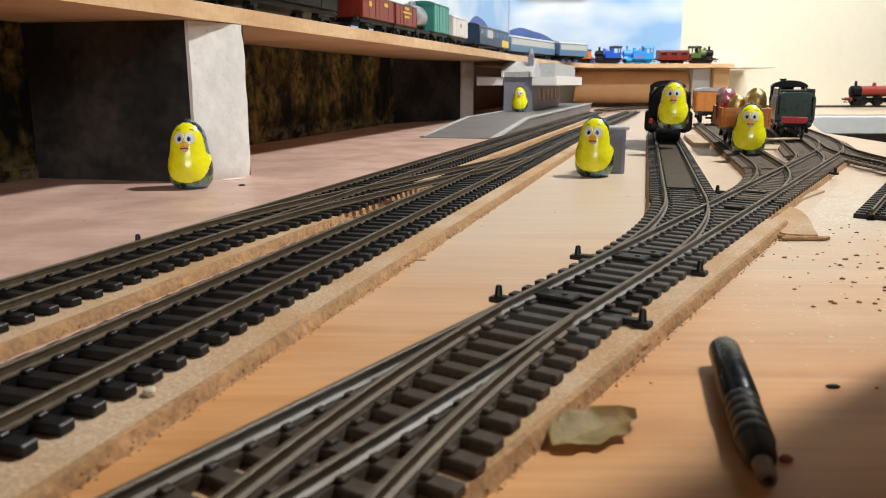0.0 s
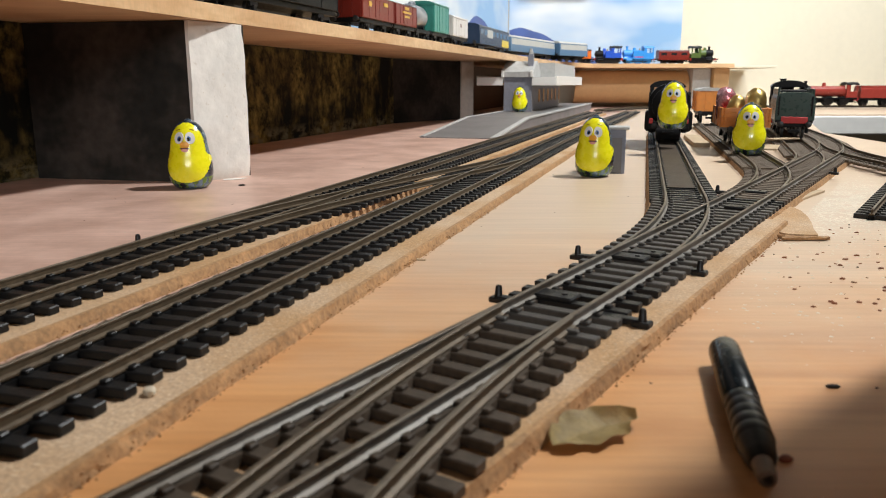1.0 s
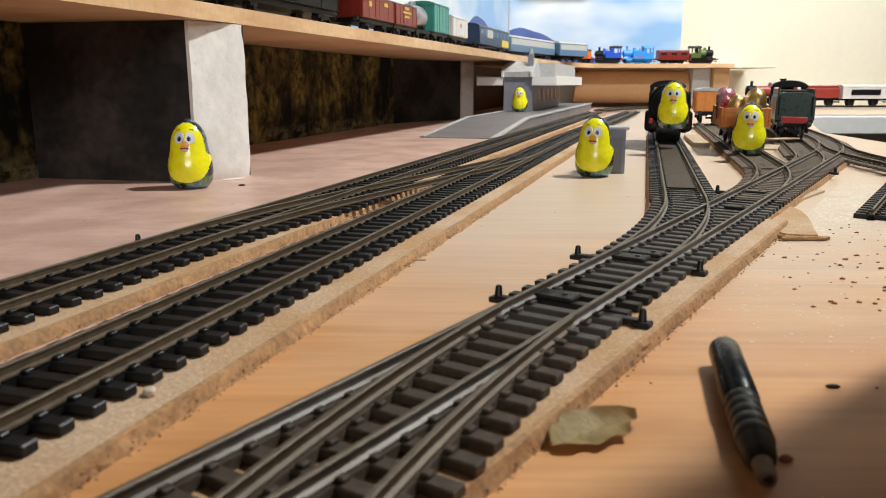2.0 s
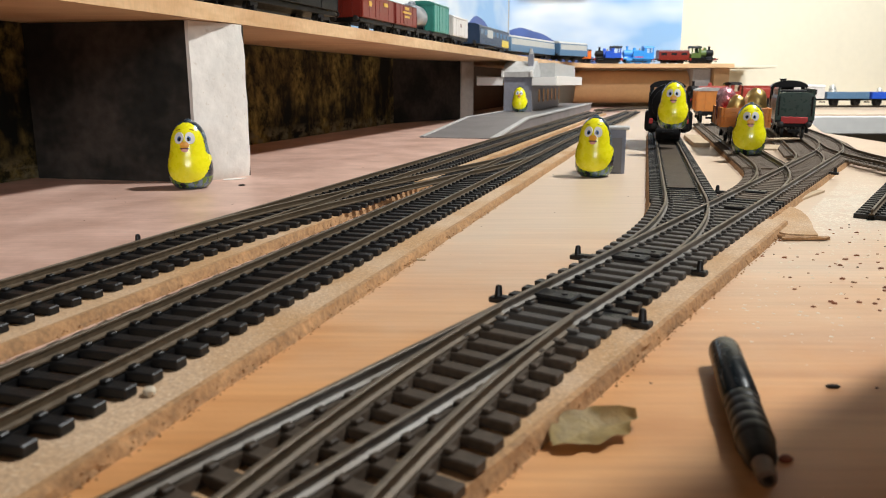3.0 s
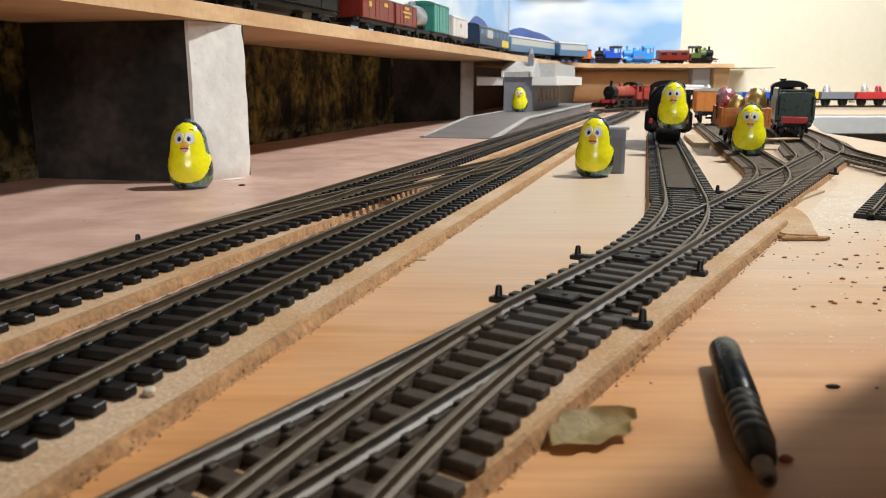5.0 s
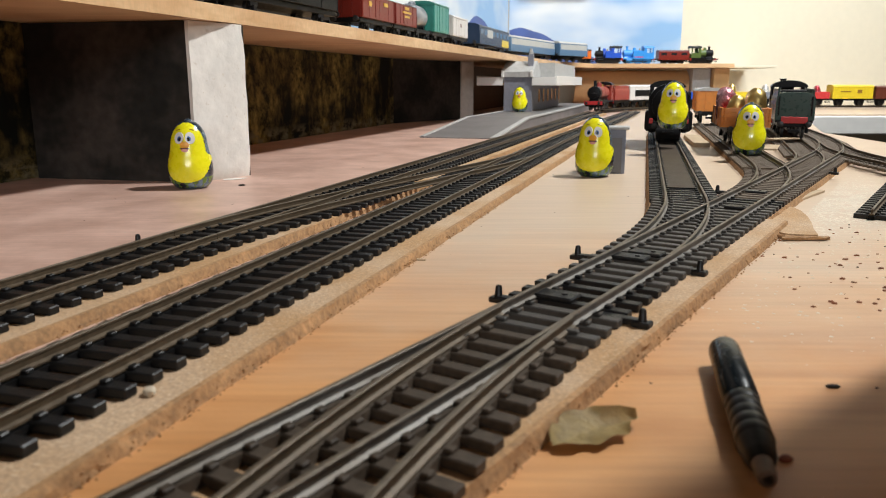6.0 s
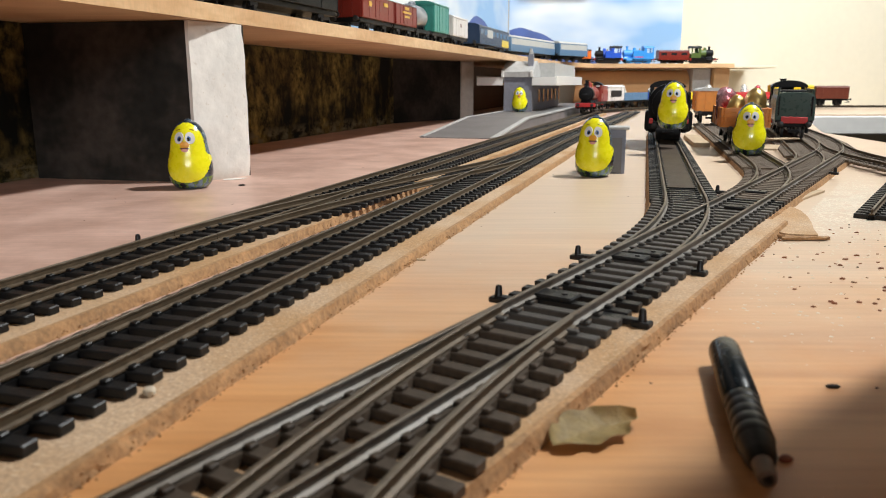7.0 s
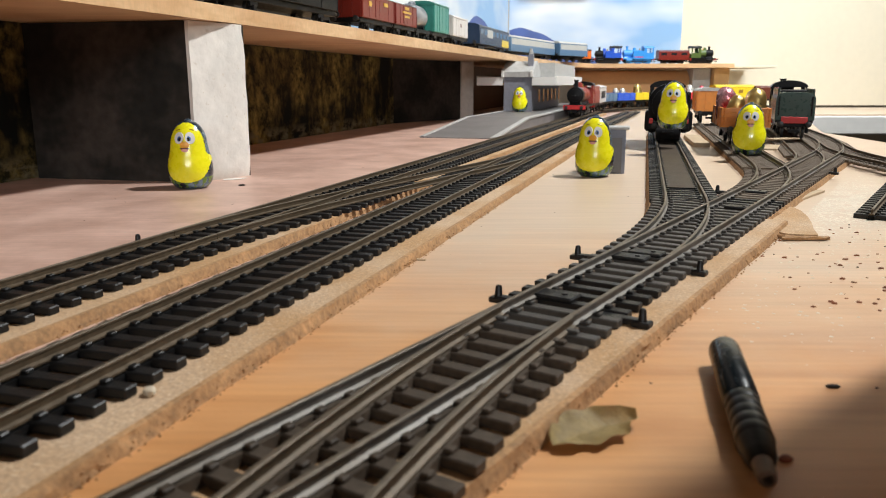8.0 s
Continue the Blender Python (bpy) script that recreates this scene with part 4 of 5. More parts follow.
# ---- foil-wrapped eggs ----
FOIL_Y = shade("yellow_foil", (0.88, 0.82, 0.012), 0.28, metal=0.0, vary=0.06, fine=250, coarse=60, bump=0.18, bump_scale=260, coat=0.5)
FOIL_G = shade("green_foil", (0.17, 0.30, 0.035), 0.3, metal=0.05, vary=0.45, fine=300, coarse=120, bump=0.5, bump_scale=300, coat=0.3)
FOIL_S = shade("slate_foil", (0.05, 0.07, 0.10), 0.25, metal=0.6, vary=0.4, fine=300, coarse=120, bump=0.6, bump_scale=320, coat=0.3, second=(0.24, 0.36, 0.48))
FOIL_GOLD = shade("gold_foil", (0.90, 0.64, 0.24), 0.34, metal=1.0, vary=0.15, fine=300, coarse=80, bump=1.0, bump_scale=220)
FOIL_RED = shade("red_pink_foil", (0.60, 0.05, 0.07), 0.25, metal=0.6, vary=0.2, fine=300, coarse=80, bump=0.8, bump_scale=220, second=(0.75, 0.45, 0.5))
EYEW = paint("eye_white", (0.80, 0.80, 0.80), 0.25)
IRIS = paint("eye_blue", (0.10, 0.20, 0.42), 0.25)
PUPIL = paint("pupil_black", (0.01, 0.01, 0.012), 0.2)
BEAK = paint("beak_orange", (0.88, 0.40, 0.02), 0.3)
TONGUE = paint("tongue_pink", (0.75, 0.35, 0.30), 0.3)
BROWM = paint("brow_ochre", (0.45, 0.28, 0.01), 0.35)

EGG_PROFILE = [(0.0, 0.0), (6.6, 0.0), (8.3, 0.7), (9.9, 2.6), (10.9, 5.5), (11.35, 9.0), (11.3, 12.0), (10.8, 15.5), (10.1, 18.5), (9.5, 21.5), (9.1, 24.5), (8.6, 27.5), (7.6, 30.2), (6.1, 32.6), (4.1, 34.5), (2.0, 35.4), (0.0, 35.6)]


def egg_r(z):
    for (r0, z0), (r1, z1) in zip(EGG_PROFILE[1:], EGG_PROFILE[2:]):
        if z0 <= z <= z1:
            u = (z - z0) / max(1e-6, z1 - z0)
            return r0 + (r1 - r0) * u
    return 0.0


def egg_skin(bm, outline, lift):
    """A patch on the egg's front: for each height its half-angles to both sides."""
    rows = []
    for z, left, right in outline:
        r = egg_r(z) + lift
        row = []
        for i in range(15):
            t = radians(-left + (left + right) * i / 14)
            row.append(bm.verts.new((r * math.sin(t), -r * math.cos(t), z)))
        rows.append(row)
    for a, b in zip(rows, rows[1:]):
        for i in range(14):
            bm.faces.new((a[i], a[i + 1], b[i + 1], b[i]))
    return bm


def egg_dot(bm, x, z, a, b, lift, seg=16, tilt=0.0):
    """A small oval raised on the egg's front."""
    r = egg_r(z)
    y = -math.sqrt(max(0.01, r * r - x * x))
    n = Vector((x, y, 0)).normalized()
    slope = (egg_r(z + 1) - egg_r(z - 1)) / 2
    up = (Vector((n.x * slope, n.y * slope, 1))).normalized()
    right = up.cross(n).normalized() * -1
    n2 = right.cross(up).normalized()
    if n2.dot(n) < 0:
        n2 = -n2
    c = Vector((x, y, z))
    ct, st = math.cos(radians(tilt)), math.sin(radians(tilt))
    mid = bm.verts.new(c + n2 * (lift + 0.10))
    rings = []
    for k, l in ((0.6, lift + 0.08), (1.0, lift), (1.02, -0.3)):
        ring = []
        for i in range(seg):
            t = 2 * math.pi * i / seg
            u, v = a * k * math.cos(t), b * k * math.sin(t)
            u, v = u * ct - v * st, u * st + v * ct
            zz = z + v * up.z
            q = c + right * u + up * v
            rr = egg_r(min(35, max(0.1, q.z)))
            yy = -math.sqrt(max(0.01, rr * rr - q.x * q.x))
            q.y = min(q.y, yy)
            ring.append(bm.verts.new(q + n2 * l))
        rings.append(ring)
    for i in range(seg):
        j = (i + 1) % seg
        bm.faces.new((mid, rings[0][i], rings[0][j]))
        for a_, b_ in zip(rings, rings[1:]):
            bm.faces.new((a_[i], b_[i], b_[j], a_[j]))
    return bm


def chick_egg(x, y, z, rz, label):
    root = thing("chick_egg", label, "foil egg", x, y, z, rz, group="chick eggs")
    bm = bmesh.new()
    prof = []
    for (r0, z0), (r1, z1) in zip(EGG_PROFILE, EGG_PROFILE[1:]):
        prof += [(r0, z0)] if z1 - z0 < 1.5 else [(r0, z0), ((r0 + r1) / 2 + 0.04, (z0 + z1) / 2)]
    prof.append(EGG_PROFILE[-1])
    lathe(bm, prof, 40)
    for v in bm.verts:
        k = 1 + 0.012 * noise.noise(v.co * 0.35) + (0.01 * noise.noise(v.co * 1.1) if v.co.y > 0 else 0)
        v.co.x, v.co.y = v.co.x * k, v.co.y * k
    part("wrapper", bm, FOIL_S, root, "slate blue crinkled foil back", True)
    rnd = random.Random(5)
    base = [(0.25, 178, 178), (1.5, 178, 178), (3.5, 178, 178), (5.6, 176, 176), (6.6, 172, 172)]
    part("grass_band", egg_skin(bmesh.new(), base, 0.22), FOIL_G, root, "green grass printed foil base", True)
    keys = [(4.0, 12), (5.0, 34), (6.5, 48), (9.0, 60), (12.0, 70), (14.0, 80), (16.0, 96), (17.3, 92), (18.2, 74), (20.0, 67), (24.0, 68), (28.0, 64), (31.0, 55), (33.5, 40), (34.6, 22)]
    body = []
    for k in range(43):
        zz = 4.0 + k * 30.6 / 42
        for (z0, w0), (z1, w1) in zip(keys, keys[1:]):
            if z0 <= zz <= z1 + 1e-6:
                w = w0 + (w1 - w0) * (zz - z0) / (z1 - z0)
                break
        body.append((zz, w + rnd.uniform(-2, 2), w + rnd.uniform(-2, 2)))
    part("chick_print", egg_skin(bmesh.new(), body, 0.30), FOIL_Y, root, "bright yellow chick printed on foil", True)
    for sx in (-1, 1):
        e = part("eye", egg_dot(bmesh.new(), sx * 2.75, 26.9, 2.45, 3.1, 0.36, tilt=-sx * 10), EYEW, root, "white printed eye", True)
        part("iris", egg_dot(bmesh.new(), sx * 2.2 - 0.2, 26.3, 1.25, 1.45, 0.48), IRIS, e, "", True)
        part("pupil", egg_dot(bmesh.new(), sx * 2.1 - 0.2, 26.2, 0.75, 0.95, 0.58), PUPIL, e, "", True)
        part("brow", egg_dot(bmesh.new(), sx * 3.3, 30.9, 1.4, 0.28, 0.36, tilt=sx * 20), BROWM, root, "", True)
    part("beak", egg_dot(bmesh.new(), 0.0, 23.3, 2.4, 1.8, 0.46), BEAK, root, "orange printed beak", True)
    part("mouth", egg_dot(bmesh.new(), 0.0, 21.5, 2.5, 0.6, 0.44), BROWN, root, "", True)
    part("tongue", egg_dot(bmesh.new(), 0.1, 20.6, 1.7, 0.9, 0.46), TONGUE, root, "", True)
    # crumpled tip
    bm = lathe(bmesh.new(), [(2.2, 34.6), (1.8, 35.6), (0.9, 36.2), (0, 36.0)], 12)
    for v in bm.verts:
        v.co += Vector((rnd.uniform(-0.4, 0.4), rnd.uniform(-0.4, 0.4) + 0.8, rnd.uniform(-0.3, 0.3)))
    part("twist", bm, FOIL_S, root, "", True)
    return root


def foil_egg(x, y, z, size, mat, label, lean=(0, 0), parent=None, centre=0.0):
    bm = lathe(bmesh.new(), [(r, zz) for r, zz in EGG_PROFILE], 28)
    for v in bm.verts:
        k = 1 + 0.03 * noise.noise(v.co * 0.3) + 0.02 * noise.noise(v.co * 0.9)
        v.co *= k * size
    ob = part("foil_egg", bm, mat, parent, label, True)
    ob.matrix_basis = pose(x * MM, y * MM, z * MM, lean[0], lean[1], 0) @ Matrix.Translation((0, 0, -centre * size * MM))
    if not parent:
        tagged(ob, label, "foil egg", "foil eggs")
    return ob

# ---- the platform and station ----
def platform_xy(y, off):
    return (51 + (y - 762) * 0.300 - off, y)


root = thing("station_platform", "grey plastic station platform with a sloping ramp", "platform")
bm = bmesh.new()
E0, E1, PW, PH = 945, 1640, 82, 13.5
vs = []
for y, z in ((765, 0.8), (E0, PH), (E1, PH)):
    for off in (0, PW):
        x, yy = platform_xy(y + off * 0.25, off)
        vs.append((x, yy, z))
top = [bm.verts.new(v) for v in vs]
low = [bm.verts.new((x, y, 0)) for x, y, z in vs]
for a in (0, 2):
    bm.faces.new((top[a], top[a + 1], top[a + 3], top[a + 2]))
for a, b in ((0, 2), (2, 4), (4, 5), (5, 3), (3, 1), (1, 0)):
    bm.faces.new((top[a], top[b], low[b], low[a]))
bm.faces.new((low[0], low[1], low[3], low[5], low[4], low[2]))
part("deck", bm, GREYPL, root)
bm = bmesh.new()
last = None
for y, z in ((766, 1.0), (E0, PH), (E1, PH)):
    ring = [bm.verts.new((*platform_xy(y, o), z + dz)) for o, dz in ((-1.2, -1.4), (-1.2, 0.6), (5, 0.6), (5, -0.2))]
    if last:
        for i in range(4):
            bm.faces.new((last[i], last[(i + 1) % 4], ring[(i + 1) % 4], ring[i]))
    last = ring
part("edging", bm, PALEGREY, root, "pale platform edging strip")
bm = bmesh.new()
last = None
for y, z in ((768, 1.0), (E0, PH), (E1, PH)):
    ring = [bm.verts.new((*platform_xy(y + PW * 0.25, o), z + dz)) for o, dz in ((PW - 4, -0.2), (PW - 4, 0.6), (PW + 1, 0.6), (PW + 1, -1.2))]
    if last:
        for i in range(4):
            bm.faces.new((last[i], last[(i + 1) % 4], ring[(i + 1) % 4], ring[i]))
    last = ring
part("edging", bm, PALEGREY, root, "pale platform edging strip")

SB_X, SB_Y = 112, 1165
stn = thing("station_building", "pale grey model station with canopies and a chimney", "station", SB_X, SB_Y, PH, -17)
part("gable_block", prism(bmesh.new(), [(-21, 0), (21, 0), (21, 60), (-21, 60)], 0, 52), BLUEGREY, stn)
bm = bmesh.new()
profile_x(bm, [(-4, 50), (64, 50), (64, 54), (30, 74), (-4, 58)], -24, 24)
part("gable_roof", bm, PALEGREY, stn)
for s in (-1, 1):
    part("bargeboard", box(bmesh.new(), s * 22 - 2, s * 22 + 2, -7, -4, 50, 60, 0.5), WHITEWOOD, stn)
part("long_block", box(bmesh.new(), -16, 18, 60, 296, 0, 40, 0.5), BLUEGREY, stn)
bm = bmesh.new()
profile_x(bm, [(60, 39), (302, 39), (302, 52), (290, 72), (60, 72)], -24, 46)
part("long_roof", bm, PALEGREY, stn)
for x0, x1 in ((-62, -22), (22, 58)):
    part("canopy", box(bmesh.new(), x0, x1, -2, 300, 44, 50, 0.6), PALEGREY, stn)
    xe = x0 if x0 < 0 else x1
    part("valance", box(bmesh.new(), xe - 1, xe + 1, -3, 300, 38, 52, 0.3), WHITEWOOD, stn)
    part("valance", box(bmesh.new(), min(x0, x1), max(x0, x1), -4, -2, 38, 50, 0.3), WHITEWOOD, stn)
for k in range(6):
    y = 75 + k * 42
    part("window", box(bmesh.new(), 17.6, 18.6, y, y + 14, 12, 32, 0.2), GLASSDARK, stn)
part("door", box(bmesh.new(), -6, 6, -0.8, 0.2, 0, 30, 0.2), PALEGREY, stn)
part("chimney_stack", box(bmesh.new(), 12, 20, 14, 22, 56, 84, 0.4), BLUEGREY, stn)
part("chimney_pot", lathe(bmesh.new(), [(3.4, 84), (3.4, 88), (2.4, 88.4), (2.2, 92), (1.6, 92)], 12, Matrix.Translation((16, 18, 0))), PALEGREY, stn, smooth=True)

hut = thing("lineside_hut", "small grey lineside hut with a flat roof", "hut", 105.5, 476, 0, -14)
part("wall_block", box(bmesh.new(), -8, 8, -7, 7, 0, 27, 0.3), BLUEGREY, hut)
part("roof", box(bmesh.new(), -10, 10, -9, 9, 27, 28.6, 0.3), PALEGREY, hut)
part("door", box(bmesh.new(), -2, 6, -7.5, -6.8, 0.5, 22, 0.2), GREYPL, hut)

# ---- trains on the baseboard ----
put(steam_loco("black model locomotive parked with an egg on its front", BLACK, length=112, bufmat=BLACK, boiler_r=16.5, deflectors=True, chimney=False), LINE_S1, 512, RT, True)
put(open_wagon("orange plastic open wagon full of foil eggs", 80, ORANGE, 35, 13, 4), LINE_S2, 294, RT)
put(van("orange model goods van with a pale roof", 78, ORANGE, PALEGREY, 31, 24), LINE_S2, 640, RT)
put(tender("dark green tender with a red buffer beam", DKGREEN, 78), LINE_S3, 270, RT)
put(steam_loco("black locomotive ahead of the dark green tender", BLACK, length=112), LINE_S3, 371, RT)

chick_egg(-134, 404, 0, 3, "yellow chick foil egg beside the white support")
chick_egg(90.5, 455, 0, -20, "yellow chick foil egg before the grey hut")
chick_egg(215.5, 540, SB + 2.4, -19, "yellow chick foil egg on the track before the wagon")
chick_egg(175.5, 589, 20.5, -18, "yellow chick foil egg on the black locomotive")
chick_egg(112, 1128, PH + 0.6, -12, "yellow chick foil egg on the station platform")
pw, hw = place(LINE_S2, 294)
foil_egg(pw.x - 13, pw.y - 19, RT + 14, 0.70, FOIL_GOLD, "gold foil egg heaped in the orange wagon", (12, 4))
foil_egg(pw.x + 3, pw.y - 19, RT + 14, 0.84, FOIL_GOLD, "gold foil egg heaped in the orange wagon", (-6, 6))
foil_egg(pw.x - 5, pw.y + 4, RT + 14, 0.88, FOIL_RED, "red and pink foil egg heaped in the orange wagon", (4, -16))
foil_egg(pw.x + 12, pw.y + 8, RT + 14, 0.80, FOIL_GOLD, "gold foil egg heaped in the orange wagon", (0, 4))

# ---- trains on the upper shelf ----
LINE_U = run((shelf_x(60) - 43, 60), math.degrees(math.atan(0.311)), 1330, (700, 26), 120, (420, 46), 420)
UZ = 97.2
y_to_s = 1 / math.cos(math.atan(0.311))


def upper(ob, y_mid, flip=False):
    return put(ob, LINE_U, (y_mid - 60) * y_to_s, UZ, flip)


upper(coach("black model coach at the near end of the shelf", 190, BLACK, BLACK, BLACK), 395)
upper(van("dark model van on the shelf", 150, BLACK, BLACK, wb=100), 580)
marks = (LETTER, [(-22, 27, 3, 2.2), (16, 29, 5, 1.6)])
upper(van("red-brown model van with yellow lettering bars", 78, REDVAN, MAROON, 31, 20, mark=marks, rise=0.6), 737)
upper(van("short red model van with yellow lettering bars", 62, REDVAN, MAROON, 31, 20, rise=0.6, mark=(LETTER, [(0, 31, 6, 1.4), (0, 27, 12, 1.0), (0, 23, 7, 1.0)])), 808)
upper(tank_wagon("silver model tank wagon on the shelf", SILVER, 44), 865)
upper(van("teal green model van on the shelf", 56, TEAL, TEAL, 31, 30), 922)
upper(van("white model van on the shelf", 66, WHITEV, WHITEV, 30, 22, mark=(BROWN, [(0, 28, 2, 2)])), 1000)
dl = upper(diesel("dark blue diesel locomotive with a yellow panel", 185, NAVY, None, NAVY), 1172)
part("side_panel", box(bmesh.new(), 42, 88, -17.6, -16.4, 12, 22, 0.2), YELLOW, dl, "yellow lower side panel")
part("side_panel", box(bmesh.new(), -50, -18, -17.6, -16.4, 21, 32, 0.2), COACHGREY, dl, "pale grey side panel")
put(coach("blue and grey model coach on the shelf", 235, PALEBLUE, COACHGREY, PALEGREY, glazing=COACHGREY), LINE_U, 1440, UZ)
put(coach("blue and grey model coach on the shelf", 105, PALEBLUE, COACHGREY, PALEGREY, glazing=COACHGREY), LINE_U, 1618, UZ)


def far_train(ob, x, y=1776, flip=False):
    ob.matrix_basis = pose(x * MM, y * MM, UZ * MM, 0, 0, 180 if flip else 0) @ Matrix.Diagonal((0.9, 0.85, 0.8, 1))
    return ob


far_train(van("orange ended model wagon on the far shelf", 26, paint("signal_orange", (0.80, 0.18, 0.02)), BLACK, 31, 22), 322)
far_train(steam_loco("black and blue model locomotive on the far shelf", BLUE, length=66, tank=True, boiler_r=9), 372, flip=True)
far_train(steam_loco("bright blue model tank locomotive on the far shelf", SKYBLUE, SKYBLUE, SKYBLUE, 78, tank=True, wheelmat=SKYBLUE, lining=REDW, roofmat=SKYBLUE, boiler_r=10), 440, flip=True)
far_train(coach("red model coach with yellow marks", 76, REDVAN, REDVAN, MAROON), 520)
far_train(steam_loco("olive green model locomotive on the far shelf", OLIVE, length=62, boiler_r=10), 586)

# ---- the moving train ----
TRAIN = []


def join(ob, length, gap=6.0):
    at = TRAIN[-1][1] + TRAIN[-1][2] / 2 + gap + length / 2 if TRAIN else length / 2
    TRAIN.append((ob, at, length))
    return ob


G = "moving train"
join(steam_loco("red model locomotive with a black smokebox", REDENG, length=122, smokemat=BLACK, group=G), 122)
join(tender("red model tender behind its locomotive", REDENG, 72, group=G), 74, 5)


def laden(label, length, mat, eggs, high=13.0):
    w = open_wagon(label, length, mat, 30, high, 3, group=G)
    for x, size, m in eggs:
        foil_egg(x, 0, 16.5, size, m, "foil egg riding in the wagon", (8, 6), w)
    return w


FOIL_W = shade("silver_white_foil", (0.80, 0.78, 0.72), 0.25, metal=0.6, vary=0.1, bump=0.8, bump_scale=220)
# the black bar stands in for the shade of the van's open side
join(van("white model van with a dark side opening", 100, WHITEV, WHITEV, 31, 26, group=G, mark=(BLACK, [(0, 28, 32, 6)])), 100)
join(laden("grey-blue open wagon with an egg", 92, PALEBLUE, [(26, 0.8, FOIL_W)]), 92)
join(laden("bright blue open wagon with white eggs", 78, BLUE, [(-16, 0.62, FOIL_W), (14, 0.62, FOIL_W)]), 78)
join(laden("yellow open wagon with an egg", 78, YELLOW, [(10, 0.85, FOIL_GOLD)]), 78)
join(laden("grey open wagon with a white egg", 72, MIDGREY, [(16, 0.8, FOIL_W)]), 72)
join(laden("red and pink open wagon with eggs", 74, REDW, [(-18, 0.75, FOIL_RED), (12, 0.8, FOIL_W)]), 74)
join(van("long yellow model van with dark lettering bars", 88, YELLOW, YELLOW, 31, 26, group=G, mark=(VARBROWN, [(-14, 30, 5, 3.5), (16, 30, 11, 1.2)])), 88)
join(van("brown model brake van", 72, BROWN, BROWN, 30, 24, group=G, name="brake_van"), 72)

# ---- clutter on the board ----
PENB = shade("pen_black", (0.005, 0.009, 0.012), 0.24, vary=0.2, bump=0.03, coat=0.0, spec=0.3)
PENG = shade("pen_grip_rubber", (0.008, 0.009, 0.010), 0.42, vary=0.25, bump=0.05, spec=0.25)
PENT = shade("pen_metal", (0.20, 0.15, 0.12), 0.5, metal=0.5, vary=0.3, bump=0.1)
pen = thing("marker_pen", "black glossy pen lying on the board", "pen", 55.5, 142, 3.2, 0)
pen.matrix_basis = Matrix.Translation((55.3 * MM, 142 * MM, 3.3 * MM)) @ Vector((-13.5, -55, 0)).to_track_quat("Z", "Y").to_matrix().to_4x4()
part("barrel", lathe(bmesh.new(), [(2.3, 0), (2.75, 0.2), (2.95, 0.8), (3.0, 2.0), (3.0, 25.6), (2.8, 25.9), (2.8, 26.4)], 32), PENB, pen, smooth=True)
ribs = [(2.7, 26.4)]
for k in range(5):
    ribs += [(2.82, 26.7 + k * 3.1), (2.82, 28.7 + k * 3.1), (2.7, 28.9 + k * 3.1), (2.7, 29.4 + k * 3.1)]
part("grip", lathe(bmesh.new(), ribs + [(2.5, 42.6), (2.3, 45.5), (1.8, 47.2), (1.5, 47.6)], 32), PENG, pen, "ribbed black grip", smooth=True)
part("nib_holder", lathe(bmesh.new(), [(1.5, 47.4), (1.45, 50.5), (1.2, 51.8), (0.8, 51.9), (0.7, 50)], 24), PENT, pen, "dull metal tip", smooth=True)

LEAFM = shade("dry_leaf", (0.66, 0.50, 0.23), 0.6, vary=0.3, fine=500, coarse=140, bump=0.6, second=(0.50, 0.37, 0.15))
bm = bmesh.new()
nu, nv = 22, 8
rnd = random.Random(9)
grid = []
for i in range(nu + 1):
    u = i / nu
    half = 4.7 * math.sin(math.pi * min(1, u * 0.93 + 0.05)) ** 0.95 * (1 + 0.13 * math.sin(u * 21) + 0.16 * noise.noise(Vector((u * 9, 0, 4)))) + 0.15
    row = []
    for j in range(-nv, nv + 1):
        v = j / nv
        x, y = (u - 0.5) * 17.5, v * half
        zz = 0.5 + 1.6 * (u - 0.4) ** 2 + 0.9 * abs(v) ** 1.6 * (0.5 + u * 0.5) + 0.3 * math.sin(u * 17) * abs(v) + (0.9 if v > 0 else -0.1) * v
        row.append(bm.verts.new((x, y + 1.2 * math.sin(u * 3), zz)))
    grid.append(row)
for i in range(nu):
    for j in range(2 * nv):
        bm.faces.new((grid[i][j], grid[i + 1][j], grid[i + 1][j + 1], grid[i][j + 1]))
bmesh.ops.solidify(bm, geom=bm.faces[:], thickness=0.25)
leaf = solid("dry_leaf", bm, LEAFM, "curled dry olive-brown leaf on the board", "leaf", smooth=True)
leaf.matrix_basis = pose(24.2 * MM, 110.5 * MM, 0.2 * MM, 0, 0, 30)

# small loose things
PEBBLE = shade("pale_stone", (0.66, 0.56, 0.42), 0.8, vary=0.25, fine=600, coarse=200, bump=0.4)
CHARCOAL = shade("charred_chip", (0.03, 0.022, 0.018), 0.8, vary=0.3, bump=0.3)
SPLINT = shade("pale_splint", (0.52, 0.39, 0.25), 0.7, vary=0.15, fine=300, coarse=60, bump=0.2)


def nugget(name, x, y, z, a, b, c, mat, label, category, rz=0.0):
    bm = bmesh.new()
    bmesh.ops.create_icosphere(bm, subdivisions=3, radius=1.0)
    for v in bm.verts:
        k = 1 + 0.22 * noise.noise(v.co * 1.3 + Vector((x, y, 0))) + 0.08 * noise.noise(v.co * 3.5)
        v.co = Vector((v.co.x * a * k, v.co.y * b * k, v.co.z * c * k + c * 0.85))
    ob = solid(name, bm, mat, label, category, smooth=True)
    ob.matrix_basis = pose(x * MM, y * MM, z * MM, 0, 0, rz)
    return ob


